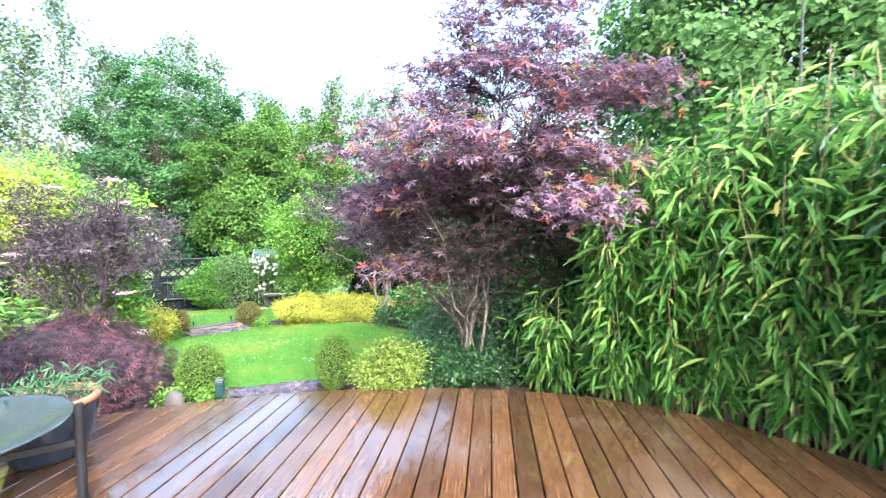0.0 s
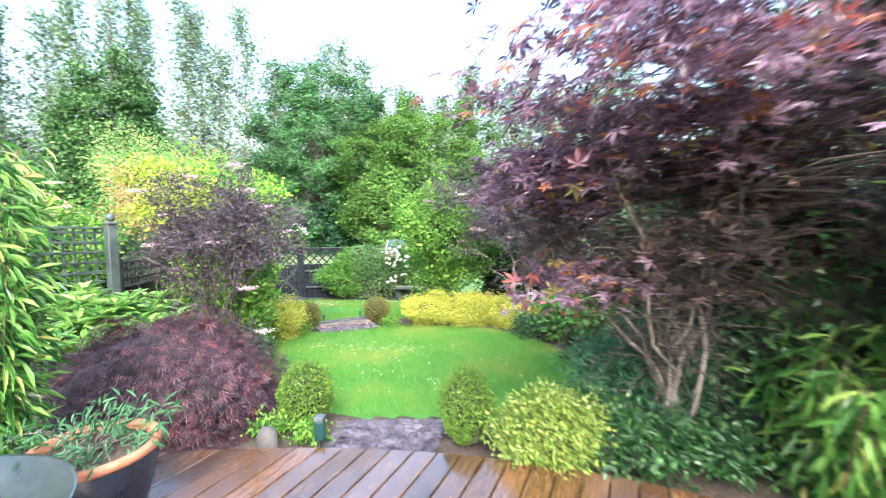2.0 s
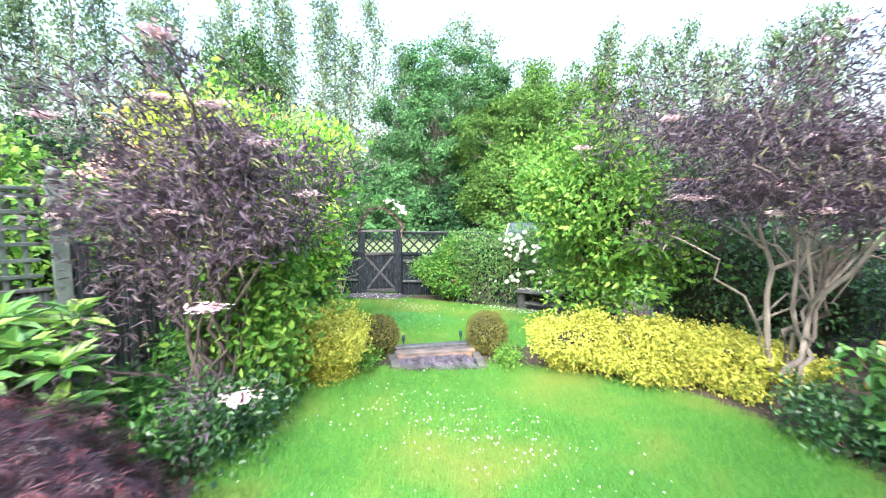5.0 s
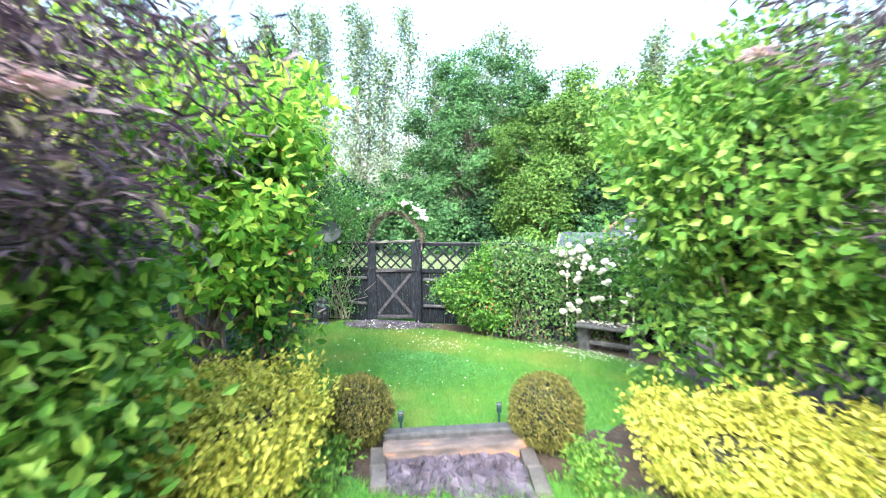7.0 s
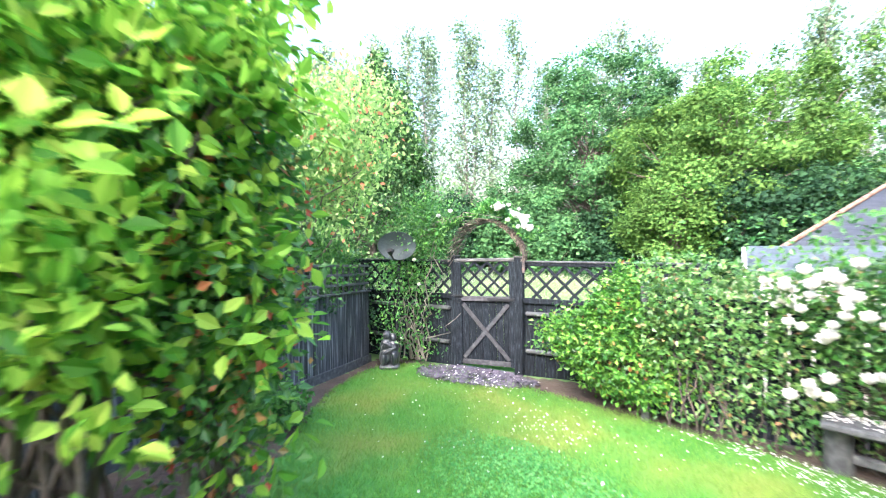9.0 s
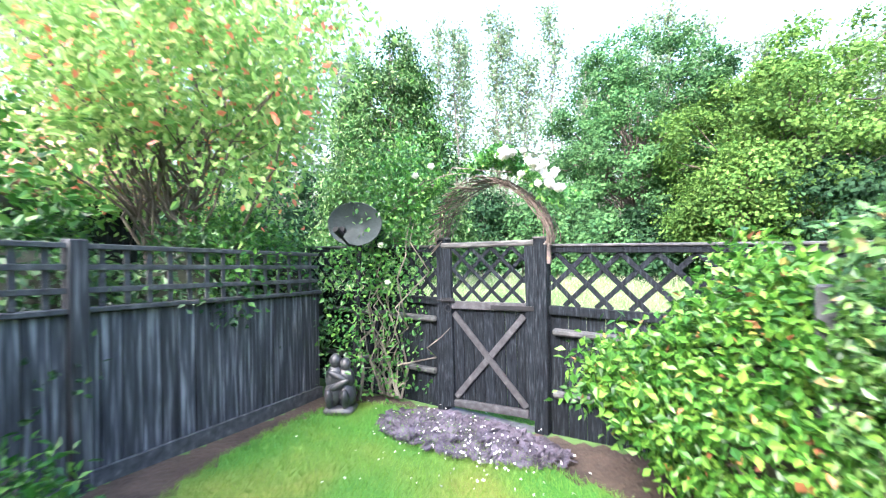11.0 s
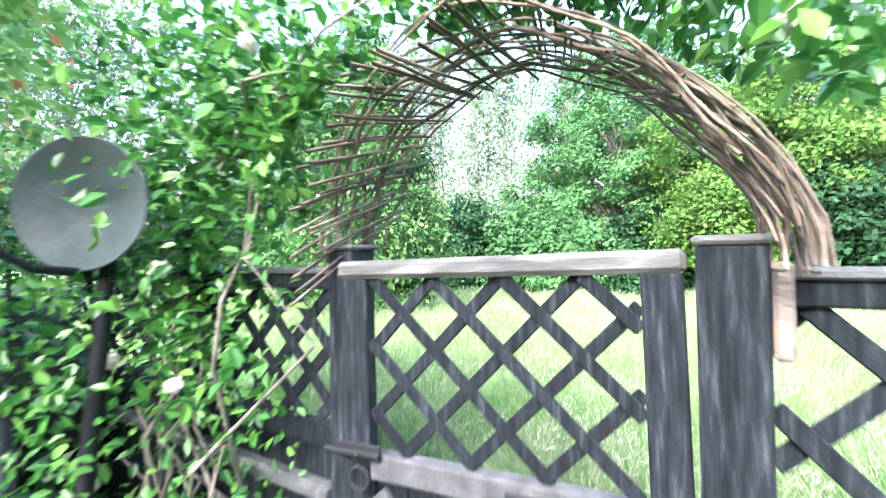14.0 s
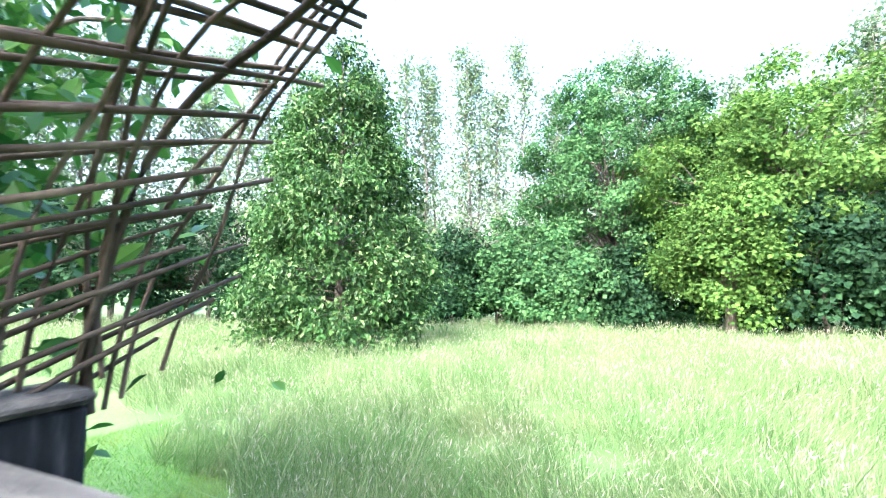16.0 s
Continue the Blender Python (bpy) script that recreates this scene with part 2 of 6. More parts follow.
MIDGREEN = leaf_mat("mid_green_leaves", [(0.0, (0.02, 0.085, 0.014)), (0.6, (0.06, 0.19, 0.025)), (1.0, (0.15, 0.3, 0.05))], 0.4, 0.3)
REDTIP = leaf_mat("red_tipped_leaves", [(0.0, (0.04, 0.13, 0.022)), (0.86, (0.14, 0.3, 0.06)), (0.92, (0.34, 0.22, 0.07)), (1.0, (0.5, 0.09, 0.055))], 0.4, 0.4)
LIMEGOLD = leaf_mat("lime_gold_leaves", [(0.0, (0.22, 0.34, 0.02)), (1.0, (0.5, 0.58, 0.05))], 0.4, 0.4)
SALMON = leaf_mat("salmon_leaves", [(0.0, (0.3, 0.3, 0.05)), (1.0, (0.6, 0.3, 0.16))], 0.4, 0.4)
RHODO = leaf_mat("rhododendron_leaves", [(0.0, (0.06, 0.17, 0.04)), (0.5, (0.16, 0.32, 0.06)), (1.0, (0.32, 0.48, 0.1))], 0.35, 0.35)
FERN = leaf_mat("blue_green_fronds", [(0.0, (0.025, 0.09, 0.035)), (1.0, (0.085, 0.2, 0.085))], 0.5, 0.3)
# deep and thicket greens lean blue, distance haze mixed into the leaf colour
TREE_A = leaf_mat("deep_tree_leaves", [(0.0, (0.042, 0.125, 0.044)), (1.0, (0.135, 0.275, 0.092))], 0.7, 0.4, patch=0.25, gloss=0.15)
TREE_B = leaf_mat("yellow_green_tree_leaves", [(0.0, (0.05, 0.13, 0.024)), (1.0, (0.17, 0.3, 0.056))], 0.7, 0.4, patch=0.25, gloss=0.15)
TREE_D = leaf_mat("dark_thicket_leaves", [(0.0, (0.012, 0.042, 0.018)), (1.0, (0.045, 0.11, 0.04))], 0.7, 0.33, patch=0.3, gloss=0.15)
SYCAMORE = leaf_mat("sycamore_leaves", [(0.0, (0.07, 0.16, 0.045)), (1.0, (0.19, 0.33, 0.1))], 0.6, 0.4, patch=0.6, gloss=0.2)
# pale grey-green: haze over the far poplars is put into their colour
POPLAR = leaf_mat("hazed_poplar_leaves", [(0.0, (0.11, 0.175, 0.09)), (1.0, (0.23, 0.31, 0.18))], 0.6, 0.45, gloss=0.2)
LIME = leaf_mat("lime_tree_leaves", [(0.0, (0.02, 0.065, 0.014)), (0.7, (0.07, 0.17, 0.036)), (1.0, (0.22, 0.33, 0.12))], 0.5, 0.3, patch=0.9, gloss=0.25)
GRASS = leaf_mat("lawn_blades", [(0.0, (0.05, 0.165, 0.014)), (0.7, (0.11, 0.29, 0.026)), (1.0, (0.21, 0.35, 0.055))], 0.5, 0.38, dry=(0.25, 0.28, 0.05))
HAY = leaf_mat("meadow_blades", [(0.0, (0.06, 0.145, 0.034)), (0.6, (0.14, 0.24, 0.075)), (1.0, (0.29, 0.345, 0.18))], 0.6, 0.32, gloss=0.2, dry=(0.27, 0.29, 0.15))
SEED = leaf_mat("seed_heads", [(0.0, (0.26, 0.27, 0.18)), (1.0, (0.5, 0.48, 0.38))], 0.7, 0.3, gloss=0.1)
PHOTINIA = leaf_mat("photinia_leaves", [(0.0, (0.11, 0.24, 0.05)), (0.6, (0.27, 0.44, 0.115)), (0.94, (0.42, 0.53, 0.19)), (0.95, (0.62, 0.22, 0.12)), (1.0, (0.72, 0.24, 0.15))], 0.4, 0.6)
CLOVER = leaf_mat("clover_leaves", [(0.0, (0.045, 0.19, 0.035)), (0.7, (0.1, 0.31, 0.06)), (1.0, (0.18, 0.38, 0.1))], 0.5, 0.4)


# ---- mesh helpers ----
def part(name, bm, material, parent, label=""):
    """Links a bmesh as one mesh object under a thing or a part."""
    me = bpy.data.meshes.new(name)
    bm.to_mesh(me)
    bm.free()
    me.materials.append(material)
    ob = new(name, me)
    ob.parent = parent
    return tagged(ob, label)


def thing(name, m, label, category, group="", kind=""):
    ob = new(name)
    ob.empty_display_size = 0.1
    ob.matrix_world = m
    return tagged(ob, label, category, group, kind)


def mesh_of(name, V, faces, material, parent=None, smooth=False):
    """A mesh from arrays: V (n, 3) and a list of index arrays, one for each face size."""
    me = bpy.data.meshes.new(name)
    V = np.asarray(V, np.float32)
    me.vertices.add(len(V))
    me.vertices.foreach_set("co", V.ravel())
    faces = [np.asarray(f, np.int32) for f in faces if len(f)]
    idx = np.concatenate([f.ravel() for f in faces])
    tot = np.concatenate([np.full(len(f), f.shape[1], np.int32) for f in faces])
    start = np.concatenate([[0], np.cumsum(tot)[:-1]]).astype(np.int32)
    me.loops.add(len(idx))
    me.loops.foreach_set("vertex_index", idx)
    me.polygons.add(len(tot))
    me.polygons.foreach_set("loop_start", start)
    me.polygons.foreach_set("loop_total", tot)
    me.polygons.foreach_set("use_smooth", np.full(len(tot), smooth))
    me.update(calc_edges=True)
    me.materials.append(material)
    ob = new(name, me)
    if parent:
        ob.parent = parent
    return ob


OVAL = (np.array([(0, 0, 0), (-.27, .38, .07), (.27, .38, .07), (-.2, .72, .02), (.2, .72, .02), (0, 1, -.1)]), [(0, 5, 3, 1), (0, 2, 4, 5)])
OVATE = (np.array([(0, 0, 0), (-.17, .35, .05), (.17, .35, .05), (-.15, .65, .02), (.15, .65, .02), (0, 1, -.14)]), [(0, 5, 3, 1), (0, 2, 4, 5)])
LANCE = (np.array([(0, 0, 0), (-.095, .28, .03), (.095, .28, .03), (-.075, .65, 0), (.075, .65, 0), (0, 1, -.16)]), [(0, 5, 3, 1), (0, 2, 4, 5)])
BAMLEAF = (np.array([(0, 0, 0), (-.062, .25, .02), (.062, .25, .02), (-.05, .6, 0), (.05, .6, 0), (0, 1, -.2)]), [(0, 5, 3, 1), (0, 2, 4, 5)])
TUFT = (np.array([(-.38, 0, 0), (.34, .12, .1), (.42, .8, -.08), (-.3, .95, .06)]), [(0, 1, 2, 3)])
BLADE = (np.array([(-.008, 0, 0), (.008, 0, 0), (.006, .6, .12), (0, .92, .5), (-.006, .6, .12)]), [(0, 1, 2, 4), (4, 2, 3)])
STRAW = (np.array([(-.0085, 0, 0), (.0085, 0, 0), (0, 1, 0)]), [(0, 1, 2)])
NEEDLE = (np.array([(-.03, 0, 0), (.03, 0, 0), (0, 1, .2)]), [(0, 1, 2)])
DIAMOND = (np.array([(0, 0, 0), (-.3, .45, .09), (0, 1, -.1), (.3, .45, .09)]), [(0, 3, 2), (0, 2, 1)])
SPIKE = (np.array([(0, 0, 0), (-.07, .4, .03), (0, 1, -.1), (.07, .4, .03)]), [(0, 3, 2, 1)])
PETALS = (np.array([(0, 0, 0), (-.5, .5, .16), (0, 1, .1), (.5, .5, .16)]), [(0, 3, 2, 1)])


def star(lobes, spread, narrow):
    """A hand-shaped leaf: pointed lobes round the stalk."""
    v, f = [(0, 0, 0)], []
    for i in range(lobes):
        a = radians(-spread / 2 + spread * i / (lobes - 1))
        long = 1 - 0.42 * abs(2 * i / (lobes - 1) - 1) ** 1.5
        c, s, k = math.cos(a), math.sin(a), len(v)
        for w, d, z in ((-narrow, .5, .03), (0, 1, -.12), (narrow, .5, .03)):
            v.append(((s * d + c * w) * long, (c * d - s * w) * long, z))
        f.append((0, k + 2, k + 1, k))
    return np.array(v), f


HAND = star(5, 210, .15)
FINE = star(5, 180, .05)


def unit(a):
    return a / np.maximum(np.linalg.norm(a, axis=-1, keepdims=True), 1e-9)


def leaves(name, P, axis, up, size, shape, material, parent=None):
    """Many leaves in one mesh: each at P, along axis, its face towards up."""
    T, F = shape
    y = unit(axis)
    x = unit(np.cross(y, up))
    z = np.cross(x, y)
    s = np.broadcast_to(np.asarray(size, float), (len(P),))[:, None, None]
    V = P[:, None, :] + s * (T[None, :, 0:1] * x[:, None] + T[None, :, 1:2] * y[:, None] + T[None, :, 2:3] * z[:, None])
    off = (np.arange(len(P)) * len(T))[:, None]
    by = {}
    for f in F:
        by.setdefault(len(f), []).append(off + np.array(f)[None, :])
    return mesh_of(name, V.reshape(-1, 3), [np.concatenate(v) for v in by.values()], material, parent)


def tubes(name, runs, material, parent=None, sides=6, smooth=True):
    """Tapered tubes along polylines: runs of (points, first radius, last radius), in one mesh."""
    V, Q, n = [], [], 0
    for pts, r0, r1 in runs:
        pts = np.asarray(pts, float)
        t = unit(np.gradient(pts, axis=0))
        ref = np.where(np.abs(t[:, 2:3]) > .9, [[1.0, 0, 0]], [[0, 0, 1.0]])
        a = unit(np.cross(t, ref))
        b = np.cross(t, a)
        rr = np.linspace(r0, r1, len(pts))[:, None, None]
        ang = np.linspace(0, 2 * math.pi, sides, endpoint=False)
        ring = pts[:, None] + rr * (np.cos(ang)[None, :, None] * a[:, None] + np.sin(ang)[None, :, None] * b[:, None])
        V.append(ring.reshape(-1, 3))
        i = np.arange(len(pts) - 1)[:, None] * sides
        j = np.arange(sides)[None, :]
        k = (j + 1) % sides
        Q.append(np.stack([n + i + j, n + i + k, n + i + sides + k, n + i + sides + j], -1).reshape(-1, 4))
        n += len(pts) * sides
    return mesh_of(name, np.concatenate(V), [np.concatenate(Q)], material, parent, smooth)


def bend(a, b, rng, sag=0.0, n=6, wob=0.06):
    a, b = np.asarray(a, float), np.asarray(b, float)
    t = np.linspace(0, 1, n)[:, None]
    d = np.linalg.norm(b - a)
    mid = rng.normal(0, wob * d, (n, 3)) * np.sin(t * math.pi)
    p = a + (b - a) * t + mid
    p[:, 2] += sag * d * np.sin(t[:, 0] * math.pi)
    return p


def ground_z(x, y):
    """The garden and meadow fall gently away from the deck."""
    return np.minimum(-0.2 + 0.032 * (np.asarray(x) + 2.78) - 0.04 * (np.asarray(y) - 4.15), -0.14)


def at(x, y, z=0.0):
    return np.array([x, y, float(ground_z(x, y)) + z])


def clumped(rng, centre, radii, clumps, per, spread, hollow=0.5, flat=0.7, lump=0.2, low=-1.0):
    """Leaf places in clumps over an uneven crown; also the way out and the clump centres."""
    d = unit(rng.normal(size=(clumps * 3, 3)))
    d = d[d[:, 2] > low][:clumps]
    ph = rng.uniform(0, 6.28, 6)
    k = 1 + lump * (np.sin(3 * d[:, 0] + ph[0]) * np.sin(4 * d[:, 1] + ph[1]) + np.sin(5 * d[:, 2] + ph[2] + 2 * d[:, 0]))
    r = (hollow + (1 - hollow) * rng.random(len(d)) ** .6) * k
    C = np.asarray(centre) + d * np.asarray(radii) * r[:, None]
    q = rng.normal(size=(len(C) * per, 3))
    P = np.repeat(C, per, 0) + q * spread * np.array([1, 1, flat])
    out = unit(unit((P - np.asarray(centre)) / np.asarray(radii)) * .7 + unit(q) * .8)
    return P, out, C


def face_up(rng, out, a=0.6, b=0.5, c=0.5):
    n = len(out)
    return unit(out * a + np.array([0, 0, b]) + rng.normal(size=(n, 3)) * c)


def blob(name, centre, radii, material, parent, seed=0, rough=0.15, sub=3):
    bm = bmesh.new()
    bmesh.ops.create_icosphere(bm, subdivisions=sub, radius=1)
    for v in bm.verts:
        v.co *= 1 + rough * noise.noise(v.co * 2.3 + Vector((seed * 3.1, 0, 0)))
        v.co = Vector((v.co.x * radii[0] + centre[0], v.co.y * radii[1] + centre[1], v.co.z * radii[2] + centre[2]))
    for f in bm.faces:
        f.smooth = True
    return part(name, bm, material, parent)


def boxmesh(bm, x0, x1, y0, y1, z0, z1, m=None, bev=0.0):
    r = bmesh.ops.create_cube(bm, size=1)
    for v in r["verts"]:
        v.co = Vector((x0 + (v.co.x + .5) * (x1 - x0), y0 + (v.co.y + .5) * (y1 - y0), z0 + (v.co.z + .5) * (z1 - z0)))
        if m:
            v.co = m @ v.co
    if bev:
        bmesh.ops.bevel(bm, geom=list({e for v in r["verts"] for e in v.link_edges}), offset=bev, segments=1, affect="EDGES")


def bar(name, x0, x1, y0, y1, z0, z1, material, parent, bev=0.004, m=None, label=""):
    bm = bmesh.new()
    boxmesh(bm, x0, x1, y0, y1, z0, z1, m, bev)
    return part(name, bm, material, parent, label)


def lath(name, a, b, w, d, y, material, parent):
    """A straight lath in the local x-z plane from a to b, w wide, d thick, its front at y."""
    dx, dz = b[0] - a[0], b[1] - a[1]
    L = math.hypot(dx, dz)
    m = Matrix.Translation((a[0], y, a[1])) @ Matrix.Rotation(-math.atan2(dz, dx), 4, "Y")
    return bar(name, 0, L, 0, d, -w / 2, w / 2, material, parent, 0.003, m)


def inside(poly, X, Y):
    r = np.zeros(len(X), bool)
    p = np.asarray(poly)
    for (x0, y0), (x1, y1) in zip(p, np.roll(p, -1, 0)):
        c = (y0 > Y) != (y1 > Y)
        r ^= c & (X < (x1 - x0) * (Y - y0) / ((y1 - y0) if y1 != y0 else 1e-9) + x0)
    return r


def smooth_loop(poly, rounds=2):
    p = np.asarray(poly, float)
    for _ in range(rounds):
        q = np.roll(p, -1, 0)
        p = np.stack([.75 * p + .25 * q, .25 * p + .75 * q], 1).reshape(-1, 2)
    return p


def sheet(name, poly, lift, material, label, category):
    """A patch of ground that follows the slope, lift metres above it."""
    bm = bmesh.new()
    vs = [bm.verts.new((x, y, float(ground_z(x, y)) + lift)) for x, y in poly]
    f = bm.faces.new(vs)
    f.normal_update()
    if f.normal.z < 0:
        f.normal_flip()
    bmesh.ops.triangulate(bm, faces=[f])
    return tagged(part(name, bm, material, None), label, category, kind="structure")


# ---- ground ----
GARDEN = [(-6.2, -1.0), (-5.95, 1.4), (-6.75, 4.6), (-10.5, 9.1), (-10.62, 9.36), (-4.6, 13.0), (1.6, 11.2), (6.0, 6.0), (6.0, -4.0), (-6.2, -4.0)]
LAWN_1 = smooth_loop([(-2.75, 4.2), (-3.5, 4.3), (-4.5, 4.65), (-5.5, 5.4), (-6.0, 6.1), (-5.5, 6.85), (-5.3, 6.95), (-4.75, 7.5), (-4.7, 7.75), (-4.0, 8.0), (-2.8, 8.3), (-1.5, 7.4), (-.9, 6.2), (-.6, 5.3), (-1.2, 4.75), (-1.95, 4.6)])
LAWN_2 = smooth_loop([(-5.75, 7.35), (-6.9, 7.0), (-9.1, 7.95), (-10.25, 9.05), (-9.85, 9.75), (-8.9, 9.95), (-8.2, 10.2), (-7.2, 10.4), (-5.8, 10.7), (-4.4, 10.4), (-4.55, 8.8), (-5.15, 7.95)])


def build_ground():
    """One sheet to the horizon; its faces go to the meadow, the soil of the beds and the two lawns."""
    xs = np.concatenate([[-900, -300, -120], np.linspace(-70, -12, 30), np.arange(-11.9, 6.21, .09), [9, 14, 22, 60, 150, 500, 900]])
    ys = np.concatenate([[-900, -300, -80, -20, -9], np.arange(-4.0, 13.3, .09), np.linspace(14, 75, 32), [120, 300, 900]])
    X, Y = np.meshgrid(xs, ys)
    rough = .012 * np.sin(3.1 * X + 1.7 * np.sin(2.3 * Y)) * np.sin(2.7 * Y + .5)
    Z = np.maximum(ground_z(X, Y), -3.2) + rough
    n, k = X.shape
    i = np.arange(n - 1)[:, None] * k + np.arange(k - 1)[None, :]
    Q = np.stack([i, i + 1, i + k + 1, i + k], -1).reshape(-1, 4)
    V = np.stack([X, Y, Z], -1).reshape(-1, 3)
    c = V[Q].mean(1)
    g = inside(GARDEN, c[:, 0], c[:, 1])
    l1, l2 = inside(LAWN_1, c[:, 0], c[:, 1]), inside(LAWN_2, c[:, 0], c[:, 1])
    for name, mask, mat, label, cat in (("ground", ~g, FIELD, "grassy meadow ground sloping gently away", "ground"), ("garden_soil", g & ~l1 & ~l2, SOIL, "dark damp soil of the planted borders", "soil"), ("lawn", l1, LAWN, "short green lawn with daisies", "lawn"), ("lawn_far", l2, LAWN, "short green lawn strewn with fallen petals", "lawn")):
        f = Q[mask]
        used, inv = np.unique(f, return_inverse=True)
        tagged(mesh_of(name, V[used], [inv.reshape(-1, 4)], mat, None, True), label, cat, kind="structure")


build_ground()


# ---- deck ----
def deck_front(x):
    d = x + 0.2
    return 3.93 - (0.094 * d * d if d < 0 else 0.07 * d * d + 0.0145 * d ** 4)


def build_deck():
    deck = thing("deck", pose(0, 0, 0), "wet orange-brown timber deck with a curved front edge", "deck", kind="structure")
    w = 0.141
    for i in range(-27, 19):
        x0 = i * 0.15 + 0.008
        x1 = x0 + w
        bm = bmesh.new()
        ya, yb = deck_front(x0), deck_front(x1)
        if x0 > 2.35:
            ya = yb = 1.6 - (x0 - 2.4) * 1.5
        vs = [bm.verts.new(c) for c in ((x0, -3.2, 0), (x1, -3.2, 0), (x1, yb, 0), (x0, ya, 0))]
        top = bm.faces.new(vs)
        ex = bmesh.ops.extrude_face_region(bm, geom=[top])
        for v in ex["geom"]:
            if isinstance(v, bmesh.types.BMVert):
                v.co.z -= 0.028
        bmesh.ops.recalc_face_normals(bm, faces=bm.faces)
        bmesh.ops.bevel(bm, geom=[e for e in bm.edges if abs(e.verts[0].co.z) < .001 and abs(e.verts[1].co.z) < .001], offset=0.004, segments=1, affect="EDGES")
        part("board", bm, DECK, deck)
    bm = bmesh.new()
    xs = np.linspace(-4.0, 2.35, 40)
    for xa, xb in zip(xs[:-1], xs[1:]):
        a, b = deck_front(xa) - .03, deck_front(xb) - .03
        bm.faces.new([bm.verts.new(c) for c in ((xa, a, -.03), (xb, b, -.03), (xb, b, -.25), (xa, a, -.25))])
    part("fascia", bm, CHAR, deck, "dark shadowed edge board")
    bm = bmesh.new()
    boxmesh(bm, -4.0, 2.3, -3.1, 2.6, -.13, -.1)
    part("joists", bm, CHAR, deck)


build_deck()


# ---- gate, arch and boundary fences ----
GATE = pose(-9.75, 9.92, 0, 0, 0, 31.2)


def lattice(parent, x0, x1, z0, z1, step, w, material, phase=0.0, y=0.03):
    """Two crossing layers of diagonal laths, cut to the opening."""
    h = z1 - z0
    for s, yy in ((-1, y), (1, y + 0.014)):
        c = x0 + phase - (h if s > 0 else 0)
        c -= step * math.ceil((c - x0 + h) / step)
        while c < x1 + h:
            a, b = (c, z0), (c + h, z1)
            ta, tb = max(0, (x0 - c) / h), min(1, (x1 - c) / h)
            if tb - ta > 0.08:
                pa, pb = (c + ta * h, z0 + ta * h), (c + tb * h, z0 + tb * h)
                if s < 0:
                    pa, pb = (pa[0], z0 + z1 - pa[1]), (pb[0], z0 + z1 - pb[1])
                lath("lath", pa, pb, w, 0.012, yy, material, parent)
            c += step


def boards(parent, x0, x1, z0, z1, w, y, material, rng, name="board"):
    n = max(1, round((x1 - x0) / w))
    s = (x1 - x0) / n
    for i in range(n):
        bar(name, x0 + i * s + .002, x0 + (i + 1) * s - .002, y + rng.uniform(0, .006), y + .018, z0 - rng.uniform(0, .01), z1 + rng.uniform(-.006, .006), material, parent, 0.002)


